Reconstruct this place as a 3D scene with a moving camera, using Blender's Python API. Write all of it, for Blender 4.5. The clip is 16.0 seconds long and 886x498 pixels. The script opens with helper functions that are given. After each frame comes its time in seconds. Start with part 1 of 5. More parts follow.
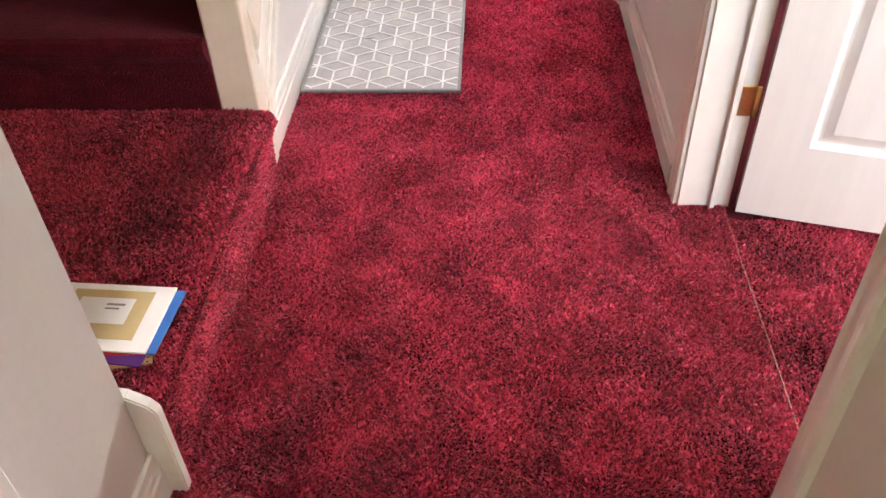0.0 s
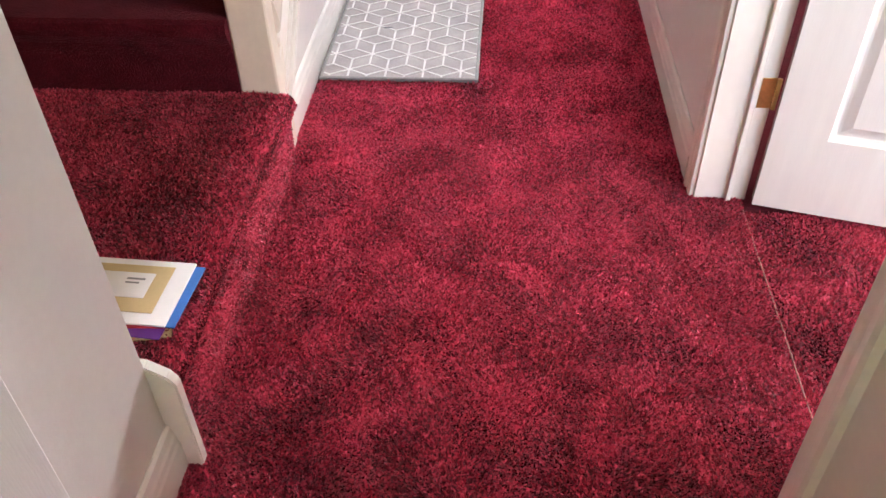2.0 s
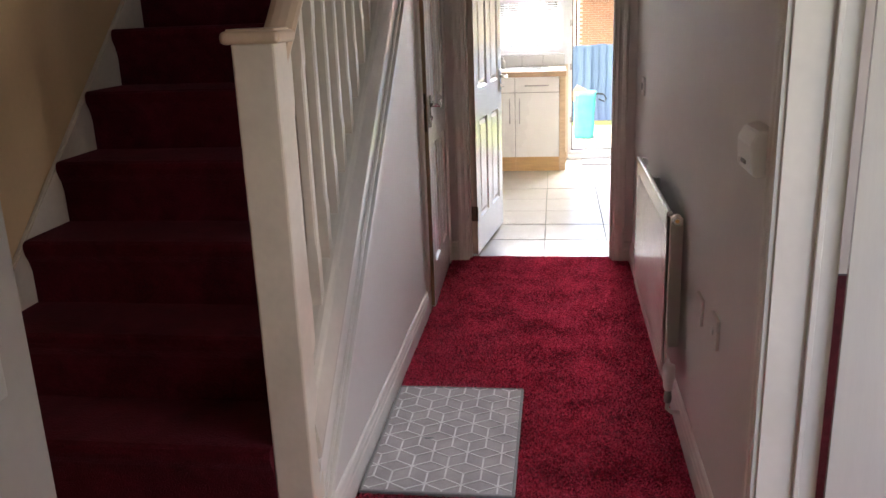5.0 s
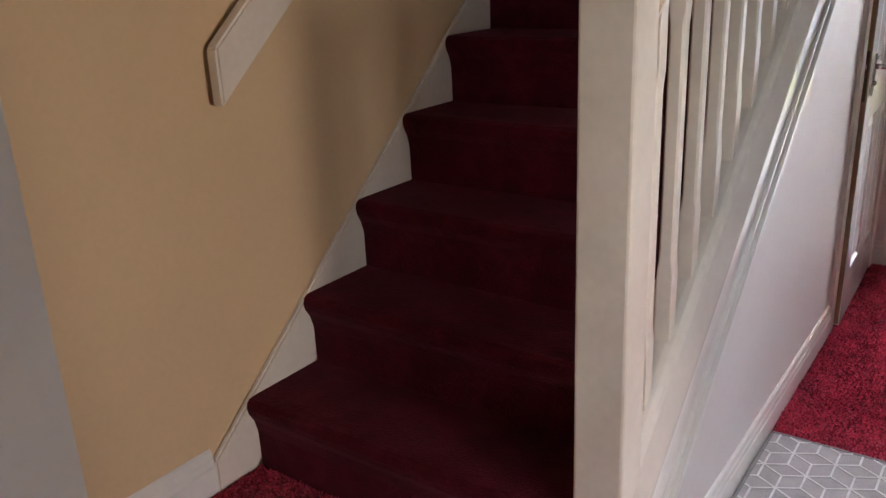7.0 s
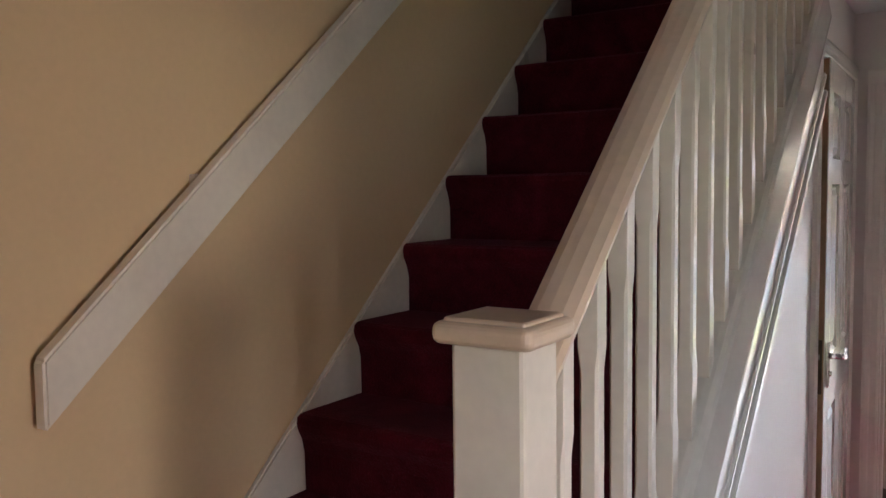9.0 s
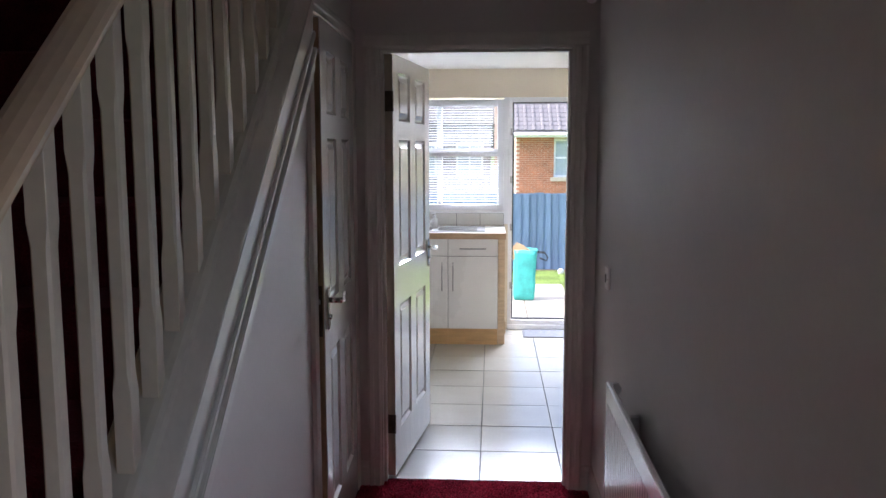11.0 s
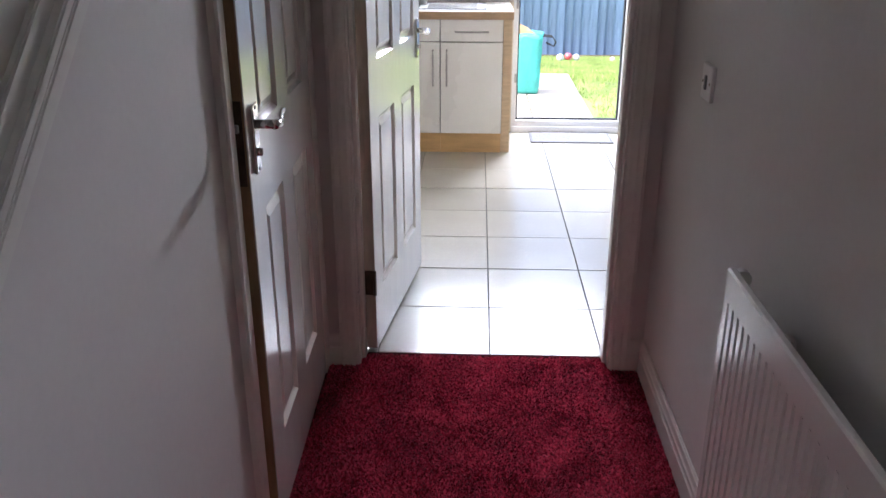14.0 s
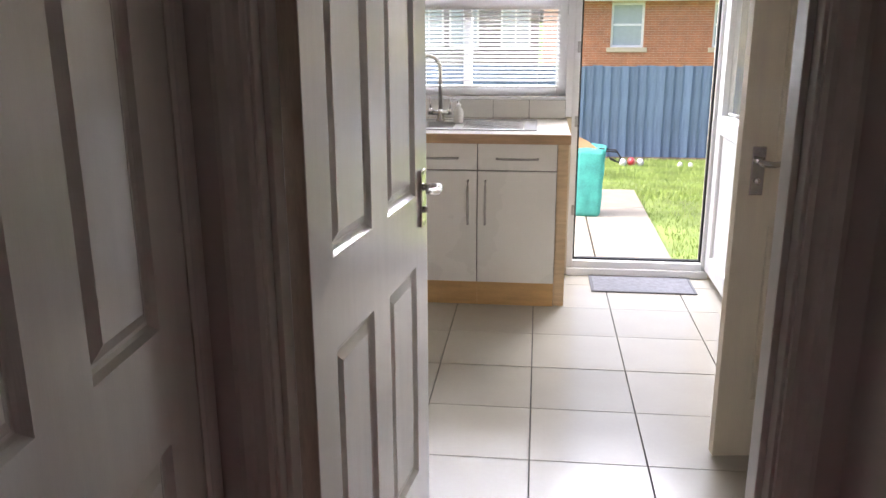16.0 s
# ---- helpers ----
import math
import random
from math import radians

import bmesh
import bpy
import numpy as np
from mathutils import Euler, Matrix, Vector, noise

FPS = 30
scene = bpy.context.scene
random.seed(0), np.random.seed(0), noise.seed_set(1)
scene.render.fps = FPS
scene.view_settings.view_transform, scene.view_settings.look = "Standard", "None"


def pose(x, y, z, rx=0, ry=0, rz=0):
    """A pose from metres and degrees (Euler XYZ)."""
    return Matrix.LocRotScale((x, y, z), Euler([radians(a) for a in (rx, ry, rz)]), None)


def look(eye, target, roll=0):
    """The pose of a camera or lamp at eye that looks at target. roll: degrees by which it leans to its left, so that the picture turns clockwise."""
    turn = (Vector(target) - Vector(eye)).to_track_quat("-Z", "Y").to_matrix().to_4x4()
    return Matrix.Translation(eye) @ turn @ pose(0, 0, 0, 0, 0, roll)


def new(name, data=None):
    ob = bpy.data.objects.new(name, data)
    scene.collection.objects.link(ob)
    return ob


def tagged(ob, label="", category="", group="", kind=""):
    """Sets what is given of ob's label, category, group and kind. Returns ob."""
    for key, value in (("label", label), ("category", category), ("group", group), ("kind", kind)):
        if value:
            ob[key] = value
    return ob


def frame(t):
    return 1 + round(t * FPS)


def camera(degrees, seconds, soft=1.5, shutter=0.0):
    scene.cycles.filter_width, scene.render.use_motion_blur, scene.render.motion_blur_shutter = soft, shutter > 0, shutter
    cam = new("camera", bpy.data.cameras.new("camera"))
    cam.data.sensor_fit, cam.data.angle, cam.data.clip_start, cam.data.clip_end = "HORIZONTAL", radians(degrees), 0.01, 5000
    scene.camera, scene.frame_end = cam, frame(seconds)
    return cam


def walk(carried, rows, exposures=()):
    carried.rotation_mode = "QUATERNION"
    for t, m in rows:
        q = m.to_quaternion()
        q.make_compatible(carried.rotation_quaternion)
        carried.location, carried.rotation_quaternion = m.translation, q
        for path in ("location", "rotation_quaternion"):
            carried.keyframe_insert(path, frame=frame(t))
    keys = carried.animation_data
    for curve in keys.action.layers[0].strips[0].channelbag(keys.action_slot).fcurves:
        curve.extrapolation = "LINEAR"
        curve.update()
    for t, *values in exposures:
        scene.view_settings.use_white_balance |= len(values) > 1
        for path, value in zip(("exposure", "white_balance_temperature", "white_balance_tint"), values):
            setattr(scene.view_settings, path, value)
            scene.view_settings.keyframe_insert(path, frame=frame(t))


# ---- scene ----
cam = camera(56.6, 16.0)
PATH = [
    (0, (0.477, -4.739, 1.284), (0.366, -3.236, -0.032), -2.3),
    (0.5, (0.484, -4.761, 1.256), (0.355, -3.352, -0.157), -2.7),
    (1, (0.484, -4.78, 1.229), (0.363, -3.457, -0.266), -2.2),
    (1.5, (0.481, -4.786, 1.226), (0.35, -3.471, -0.274), -2.3),
    (2, (0.459, -4.769, 1.264), (0.329, -3.267, -0.051), -1.5),
    (2.5, (0.484, -4.762, 1.334), (0.338, -3.095, 0.235), -2.4),
    (3, (0.44, -4.758, 1.377), (0.349, -2.959, 0.508), -0.7),
    (3.2, (0.448, -4.758, 1.403), (0.355, -2.916, 0.63), -1.3),
    (5.3, (0.51, -4.752, 1.444), (0.14, -2.867, 0.889), -2.6),
    (5.5, (0.501, -4.708, 1.436), (0.016, -2.862, 0.838), -3.2),
    (6, (0.432, -4.541, 1.427), (-0.277, -2.771, 0.824), -2.5),
    (6.5, (0.392, -4.396, 1.414), (-0.453, -2.698, 0.781), -2.2),
    (7, (0.408, -4.187, 1.43), (-0.71, -2.665, 0.771), -2.6),
    (7.5, (0.424, -4.045, 1.463), (-0.833, -2.59, 0.914), -2.6),
    (8, (0.338, -3.927, 1.491), (-0.901, -2.427, 1.029), -1.2),
    (8.2, (0.304, -3.895, 1.523), (-0.947, -2.374, 1.174), -1.0),
    (10.3, (0.451, -3.714, 1.582), (-0.04, -1.777, 1.517), -0.7),
    (10.5, (0.466, -3.702, 1.568), (0.112, -1.736, 1.46), -0.5),
    (11, (0.494, -3.692, 1.541), (0.374, -1.71, 1.299), -0.1),
    (11.5, (0.489, -3.679, 1.519), (0.484, -1.712, 1.155), -0.0),
    (12, (0.474, -3.645, 1.487), (0.476, -1.704, 1.003), -0.2),
    (12.5, (0.453, -3.481, 1.417), (0.452, -1.617, 0.693), -0.5),
    (13, (0.466, -3.201, 1.413), (0.424, -1.34, 0.681), -0.7),
    (13.5, (0.425, -2.868, 1.379), (0.364, -1.009, 0.643), 0.1),
    (14, (0.381, -2.53, 1.407), (0.304, -0.675, 0.665), -0.0),
    (14.5, (0.413, -2.178, 1.365), (0.321, -0.328, 0.612), -0.4),
    (15, (0.453, -1.923, 1.425), (0.287, -0.063, 0.707), -1.1),
    (15.5, (0.439, -1.601, 1.395), (0.251, 0.296, 0.790), -0.6),
    (16, (0.436, -1.338, 1.431), (0.216, 0.575, 0.891), -0.2),
]
EXPOSURE = [(0, 4.25, 7000, 15), (1, 4.4, 7000, 15), (2.0, 4.2, 6700, 17), (2.5, 3.95, 6550, 17), (3.2, 3.1, 6450, 18), (5.3, 2.85, 6600, 19), (6.5, 3.1, 6600, 19), (7, 3.4, 6350, 18), (7.5, 3.65, 6300, 17), (8.2, 3.8, 6350, 17),
            (10.3, 2.3, 5650, 18), (11, 1.85, 5750, 18), (11.5, 2.15, 5850, 18), (12, 2.3, 5850, 19), (12.7, 2.6, 5800, 18), (13.5, 2.4, 5850, 18), (14.5, 2.05, 6000, 18), (15, 1.95, 6200, 18), (16, 1.6, 6450, 20)]
walk(cam, [(t, look(eye, target, roll)) for t, eye, target, roll in PATH], EXPOSURE)

# ---- world, sun, large lights ----
world = bpy.data.worlds.new("sky")
scene.world = world
world.use_nodes = True
wn = world.node_tree
sky = wn.nodes.new("ShaderNodeTexSky")
sky.sky_type = 'NISHITA'
sky.sun_disc = False
sky.sun_elevation = radians(48)
sky.sun_rotation = radians(260)
sky.dust_density = 4.0
wn.links.new(sky.outputs[0], wn.nodes["Background"].inputs[0])
wn.nodes["Background"].inputs[1].default_value = 0.14


def lamp(name, kind, m, energy, color=(1, 1, 1), size=1.0, size_y=1.0, angle=0.0, spread=180):
    data = bpy.data.lights.new(name, kind)
    data.energy = energy
    data.color = color
    if kind == 'AREA':
        data.shape = 'RECTANGLE'
        data.size, data.size_y = size, size_y
        data.spread = radians(spread)
    if kind == 'SUN':
        data.angle = radians(angle)
    ob = new(name, data)
    ob.matrix_world = m
    return ob


lamp("sun", 'SUN', look((-16, -2.5, 17), (0, 0, 0)), 1.5, (1.0, 0.96, 0.9), angle=14)
# the sky's light at the doorways and windows, plus added lamps
lamp("front_door_daylight", 'AREA', look((0.45, -5.3, 1.25), (0.4, -3.0, 0.9)), 0.10, (1.0, 0.92, 0.84), 0.85, 1.7)
lamp("front_room_daylight", 'AREA', look((2.65, -5.2, 1.5), (2.3, -2.5, 0.7)), 3.6, (0.84, 0.93, 1.0), 1.4, 1.1)
# Fill added in the far wall, no window known; lights the stair wall.
lamp("front_room_side_fill", 'AREA', look((4.56, -4.55, 1.55), (0.6, -3.4, 1.1)), 7.2, (1.0, 0.895, 0.795), 0.9, 1.1)
# Added narrow beam down the hall, hidden outside above the back door's lintel.
lamp("back_door_daylight", 'AREA', look((0.78, 4.6, 2.09), (0.60, -3.0, 1.80)), 17, (0.92, 0.96, 1.0), 0.8, 0.13, spread=50)
# Two more added lamps outside, above the openings, lift the kitchen's daylight.
lamp("back_door_sky", 'AREA', look((1.02, 4.3, 2.55), (0.8, 0.5, 0.0)), 72, (0.92, 0.96, 1.0), 1.0, 0.5)
lamp("kitchen_window_daylight", 'AREA', look((-0.25, 4.5, 2.28), (-0.15, -2.0, 1.5)), 42, (0.92, 0.96, 1.0), 1.5, 0.3)

# ---- materials ----


def mat(name, color, rough=0.5, metal=0.0, vary=0.06, scale=9.0, fine=120.0, bump=0.0, bump_scale=None, coat=0.0, stain=0.0,
        stretch=(1, 1, 1), spec=0.5, piece=0.0):
    """A node material with two scales of colour variation, uneven gloss and fine relief."""
    m = bpy.data.materials.new(name)
    m.use_nodes = True
    nt = m.node_tree
    b = nt.nodes["Principled BSDF"]
    b.inputs["Metallic"].default_value = metal
    b.inputs["Coat Weight"].default_value = coat
    b.inputs["Coat Roughness"].default_value = 0.12
    b.inputs["Specular IOR Level"].default_value = spec
    tc = nt.nodes.new("ShaderNodeTexCoord")
    mp = nt.nodes.new("ShaderNodeMapping")
    mp.inputs["Scale"].default_value = stretch
    nt.links.new(tc.outputs["Object"], mp.inputs[0])

    def tex(s, detail=4.0):
        n = nt.nodes.new("ShaderNodeTexNoise")
        n.inputs["Scale"].default_value = s
        n.inputs["Detail"].default_value = detail
        nt.links.new(mp.outputs[0], n.inputs["Vector"])
        return n.outputs["Fac"]

    def math_node(op, a, c):
        n = nt.nodes.new("ShaderNodeMath")
        n.operation = op
        for i, v in enumerate((a, c)):
            if isinstance(v, (int, float)):
                n.inputs[i].default_value = v
            else:
                nt.links.new(v, n.inputs[i])
        return n.outputs[0]

    big, small = tex(scale), tex(fine)
    mix = math_node('ADD', math_node('MULTIPLY', big, 0.65), math_node('MULTIPLY', small, 0.35))
    if piece:
        oi = nt.nodes.new("ShaderNodeObjectInfo")
        mix = math_node('ADD', math_node('MULTIPLY', mix, 1 - piece), math_node('MULTIPLY', oi.outputs["Random"], piece))
    ramp = nt.nodes.new("ShaderNodeValToRGB")
    c = np.array(color)
    lo, hi = np.clip(c * (1 - 2.2 * vary), 0, 1), np.clip(c * (1 + 2.2 * vary), 0, 1)
    ramp.color_ramp.elements[0].position, ramp.color_ramp.elements[1].position = 0.25, 0.75
    ramp.color_ramp.elements[0].color, ramp.color_ramp.elements[1].color = (*lo, 1), (*hi, 1)
    nt.links.new(mix, ramp.inputs[0])
    nt.links.new(ramp.outputs[0], b.inputs["Base Color"])
    if stain:
        r2 = nt.nodes.new("ShaderNodeValToRGB")
        r2.color_ramp.elements[0].position, r2.color_ramp.elements[1].position = 0.55, 0.75
        r2.color_ramp.elements[0].color, r2.color_ramp.elements[1].color = (1, 1, 1, 1), (1 - stain, 1 - stain, 1 - 1.1 * stain, 1)
        nt.links.new(tex(scale * 0.37, 6.0), r2.inputs[0])
        mx = nt.nodes.new("ShaderNodeMix")
        mx.data_type, mx.blend_type = 'RGBA', 'MULTIPLY'
        mx.inputs["Factor"].default_value = 1.0
        nt.links.new(ramp.outputs[0], mx.inputs["A"])
        nt.links.new(r2.outputs[0], mx.inputs["B"])
        nt.links.new(mx.outputs["Result"], b.inputs["Base Color"])
    nt.links.new(math_node('ADD', rough - 0.06, math_node('MULTIPLY', big, 0.12)), b.inputs["Roughness"])
    if bump:
        bp = nt.nodes.new("ShaderNodeBump")
        bp.inputs["Strength"].default_value = bump
        bp.inputs["Distance"].default_value = 0.004
        nt.links.new(tex(bump_scale or fine, 5.0), bp.inputs["Height"])
        nt.links.new(bp.outputs[0], b.inputs["Normal"])
    return m


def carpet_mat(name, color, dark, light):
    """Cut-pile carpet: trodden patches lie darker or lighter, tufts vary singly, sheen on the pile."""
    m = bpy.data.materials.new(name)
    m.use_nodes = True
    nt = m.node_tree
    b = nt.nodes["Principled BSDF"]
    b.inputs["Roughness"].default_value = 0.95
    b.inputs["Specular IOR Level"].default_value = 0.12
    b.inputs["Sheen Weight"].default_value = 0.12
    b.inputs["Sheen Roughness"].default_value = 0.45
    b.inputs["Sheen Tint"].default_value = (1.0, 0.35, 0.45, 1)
    tc = nt.nodes.new("ShaderNodeTexCoord")

    def tex(s, d=3.0, dist=0.0):
        n = nt.nodes.new("ShaderNodeTexNoise")
        n.inputs["Scale"].default_value = s
        n.inputs["Detail"].default_value = d
        n.inputs["Distortion"].default_value = dist
        nt.links.new(tc.outputs["Object"], n.inputs["Vector"])
        return n.outputs["Fac"]

    def m2(op, a, c):
        n = nt.nodes.new("ShaderNodeMath")
        n.operation = op
        for i, v in enumerate((a, c)):
            if isinstance(v, (int, float)):
                n.inputs[i].default_value = v
            else:
                nt.links.new(v, n.inputs[i])
        return n.outputs[0]

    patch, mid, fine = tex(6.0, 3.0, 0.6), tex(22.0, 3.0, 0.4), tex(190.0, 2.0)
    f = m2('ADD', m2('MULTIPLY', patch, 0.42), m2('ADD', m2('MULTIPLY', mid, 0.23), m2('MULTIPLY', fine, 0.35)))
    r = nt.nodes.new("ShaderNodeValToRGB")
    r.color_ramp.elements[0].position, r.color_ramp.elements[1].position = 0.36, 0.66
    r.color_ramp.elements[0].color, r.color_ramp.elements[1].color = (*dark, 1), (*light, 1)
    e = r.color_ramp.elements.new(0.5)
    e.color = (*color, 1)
    nt.links.new(f, r.inputs[0])
    nt.links.new(r.outputs[0], b.inputs["Base Color"])
    bp = nt.nodes.new("ShaderNodeBump")
    bp.inputs["Strength"].default_value = 0.9
    bp.inputs["Distance"].default_value = 0.006
    nt.links.new(m2('ADD', m2('MULTIPLY', fine, 0.8), m2('MULTIPLY', mid, 0.5)), bp.inputs["Height"])
    nt.links.new(bp.outputs[0], b.inputs["Normal"])
    return m


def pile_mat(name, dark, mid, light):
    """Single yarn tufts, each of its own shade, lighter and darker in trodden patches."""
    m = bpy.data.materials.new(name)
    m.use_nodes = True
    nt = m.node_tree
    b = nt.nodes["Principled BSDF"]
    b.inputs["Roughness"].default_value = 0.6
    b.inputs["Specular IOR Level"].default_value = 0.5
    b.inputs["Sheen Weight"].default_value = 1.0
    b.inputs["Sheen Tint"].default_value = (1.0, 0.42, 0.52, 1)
    geo = nt.nodes.new("ShaderNodeNewGeometry")
    tc = nt.nodes.new("ShaderNodeTexCoord")
    n = nt.nodes.new("ShaderNodeTexNoise")
    n.inputs["Scale"].default_value = 6.5
    n.inputs["Detail"].default_value = 3.0
    n.inputs["Distortion"].default_value = 0.6
    nt.links.new(tc.outputs["Object"], n.inputs["Vector"])
    mx = nt.nodes.new("ShaderNodeMix")
    mx.inputs["Factor"].default_value = 0.45
    nt.links.new(n.outputs["Fac"], mx.inputs["A"])
    nt.links.new(geo.outputs["Random Per Island"], mx.inputs["B"])
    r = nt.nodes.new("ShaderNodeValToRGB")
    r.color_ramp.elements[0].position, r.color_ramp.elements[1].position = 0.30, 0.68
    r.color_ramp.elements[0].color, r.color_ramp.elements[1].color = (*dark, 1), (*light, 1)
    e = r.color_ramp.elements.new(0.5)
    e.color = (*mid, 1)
    nt.links.new(mx.outputs["Result"], r.inputs[0])
    nt.links.new(r.outputs[0], b.inputs["Base Color"])
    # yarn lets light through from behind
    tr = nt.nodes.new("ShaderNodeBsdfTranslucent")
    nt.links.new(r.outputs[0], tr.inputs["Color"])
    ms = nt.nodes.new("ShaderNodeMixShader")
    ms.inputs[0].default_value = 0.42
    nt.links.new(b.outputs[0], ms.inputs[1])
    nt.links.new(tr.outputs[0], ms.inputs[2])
    nt.links.new(ms.outputs[0], nt.nodes["Material Output"].inputs["Surface"])
    return m


def glass_mat(name, color=(1, 1, 1)):
    m = bpy.data.materials.new(name)
    m.use_nodes = True
    b = m.node_tree.nodes["Principled BSDF"]
    b.inputs["Base Color"].default_value = (*color, 1)
    b.inputs["Transmission Weight"].default_value = 1.0
    b.inputs["Roughness"].default_value = 0.0
    b.inputs["IOR"].default_value = 1.45
    return m


M_WALL = mat("hall_wall_paint", (0.67, 0.632, 0.60), 0.58, vary=0.025, scale=2.2, fine=60, bump=0.06, bump_scale=90, stain=0.07)
M_MAGNOLIA = mat("stair_wall_paint", (0.66, 0.475, 0.275), 0.65, vary=0.03, scale=2.0, fine=60, bump=0.06, bump_scale=90, stain=0.05)
M_CREAM = mat("kitchen_wall_paint", (0.74, 0.66, 0.52), 0.65, vary=0.02, scale=2.0, bump=0.05, bump_scale=90)
M_CEIL = mat("ceiling_paint", (0.78, 0.77, 0.75), 0.8, vary=0.02, scale=2.0, bump=0.05, bump_scale=70)
M_TRIM = mat("white_gloss_trim", (0.74, 0.71, 0.66), 0.3, vary=0.03, scale=5, fine=40, bump=0.05, bump_scale=30, coat=0.3, stain=0.06)
M_RAIL = mat("aged_cream_gloss", (0.72, 0.645, 0.545), 0.3, vary=0.05, scale=6, fine=50, bump=0.08, bump_scale=25, coat=0.35, stain=0.12)
M_DOOR = mat("moulded_door_white", (0.76, 0.74, 0.70), 0.20, vary=0.025, scale=4, fine=60, bump=0.12, bump_scale=60, coat=0.6, stretch=(9, 9, 0.6))
# Coloured darker than its own tufts, so the untufted stairs hold their shade.
M_CARPET_SHADED = carpet_mat("burgundy_carpet_shaded", (0.066, 0.0034, 0.008), (0.035, 0.002, 0.0045), (0.11, 0.007, 0.016))
# Same carpet, coloured brighter for the light on the hall floor.
M_PILE_LIT = pile_mat("burgundy_tufts_lit", (0.12, 0.006, 0.014), (0.42, 0.019, 0.050), (0.80, 0.090, 0.165))
M_TILE = mat("cream_floor_tile", (0.43, 0.40, 0.34), 0.22, vary=0.03, scale=5, fine=60, bump=0.03, bump_scale=20, stain=0.05, piece=0.35)
M_GROUT = mat("dark_grout", (0.12, 0.11, 0.10), 0.9, vary=0.15, scale=20)
M_UNIT = mat("white_unit_front", (0.80, 0.79, 0.76), 0.28, vary=0.015, scale=3, coat=0.2)
# White carcass coloured dark to paint the shade in gaps between fronts.
M_GAPSHADE = mat("gap_shade_carcass", (0.22, 0.21, 0.20), 0.6, vary=0.05)
M_BEECH = mat("beech_laminate", (0.60, 0.38, 0.17), 0.45, vary=0.10, scale=6, fine=60, stretch=(1, 6, 6))
M_LIPPING = mat("bare_wood_lipping", (0.36, 0.24, 0.13), 0.55, vary=0.18, scale=8, fine=70, stretch=(8, 8, 1))
M_EDGE = mat("worn_cream_edge", (0.50, 0.42, 0.33), 0.55, vary=0.12, scale=8, fine=70, stretch=(8, 8, 1))
# Door white tinted cream to carry warm light bounced in the kitchen.
M_WARMDOOR = mat("warm_lit_gloss_door", (0.76, 0.68, 0.54), 0.32, vary=0.03, scale=4, fine=60, bump=0.15, bump_scale=60, coat=0.2, stretch=(9, 9, 0.6))
M_PALEWOOD = mat("pale_oak_edge", (0.58, 0.43, 0.27), 0.45, vary=0.10, scale=8, fine=70, stretch=(1, 8, 8))
M_OAKEDGE = mat("oak_worktop_edge", (0.44, 0.29, 0.17), 0.45, vary=0.12, scale=8, fine=70, stretch=(1, 8, 8))
M_WORKTOP = mat("pale_speckled_worktop", (0.66, 0.61, 0.54), 0.3, vary=0.08, scale=30, fine=200)
M_STEEL = mat("brushed_steel", (0.42, 0.41, 0.40), 0.35, 1.0, vary=0.06, scale=20)
M_CHROME = mat("chrome", (0.60, 0.59, 0.57), 0.16, 1.0, vary=0.03)
M_LEVER = mat("polished_chrome", (0.62, 0.61, 0.60), 0.12, 1.0, vary=0.06, scale=30)
M_SEAM = mat("carpet_backing", (0.36, 0.17, 0.15), 0.9, vary=0.3, scale=40)
M_GLOSS = mat("glossy_cream_rail", (0.72, 0.67, 0.59), 0.17, vary=0.04, scale=6, fine=50, bump=0.04, bump_scale=25, coat=0.7, stain=0.08)
# Cream pushed to tan: the warm light on handrail and cap, as colour.
M_RAILTOP = mat("warm_lit_cream_paint", (0.62, 0.465, 0.335), 0.35, vary=0.06, scale=6, fine=50, bump=0.06, bump_scale=30, coat=0.2, stain=0.10)
M_BRASS = mat("aged_brass", (0.62, 0.42, 0.16), 0.35, 1.0, vary=0.1, scale=30)
M_DARKMETAL = mat("tarnished_bronze", (0.10, 0.075, 0.055), 0.45, 0.8, vary=0.2, scale=40)
M_PVC = mat("white_upvc", (0.82, 0.83, 0.84), 0.3, vary=0.015, scale=3, coat=0.2)
M_BLACK = mat("black_rubber", (0.012, 0.012, 0.013), 0.6, vary=0.1)
M_GLASS = glass_mat("window_glass", (0.97, 0.99, 0.98))
M_SPLASH = mat("white_wall_tile", (0.72, 0.71, 0.67), 0.2, vary=0.03, scale=6)
M_BLIND = mat("white_slat", (0.82, 0.82, 0.83), 0.4, vary=0.02)
M_PLASTIC = mat("white_plastic", (0.80, 0.78, 0.75), 0.35, vary=0.02, scale=10)
M_RAD = mat("radiator_enamel", (0.76, 0.73, 0.69), 0.25, vary=0.02, scale=6, coat=0.4, stain=0.05)
M_MATGREY = mat("grey_mat_pile", (0.20, 0.20, 0.22), 0.95, vary=0.15, scale=40, fine=300, bump=0.5, bump_scale=300)
M_MATEDGE = mat("grey_mat_binding", (0.13, 0.13, 0.14), 0.8, vary=0.1)
M_RUG = mat("grey_rug_pile", (0.365, 0.33, 0.325), 0.95, vary=0.15, scale=11, fine=260, bump=0.5, bump_scale=260, stain=0.14)
M_RUGLINE = mat("white_rug_pile", (0.68, 0.66, 0.65), 0.95, vary=0.10, scale=20, fine=260, bump=0.5, bump_scale=260, stain=0.12)
M_RUGEDGE = mat("rug_binding", (0.22, 0.21, 0.21), 0.9, vary=0.12, scale=40)
M_RUBBLE = mat("grey_concrete_flag", (0.34, 0.30, 0.24), 0.85, vary=0.10, scale=7, fine=120, bump=0.3, bump_scale=60, stain=0.15, piece=0.35)
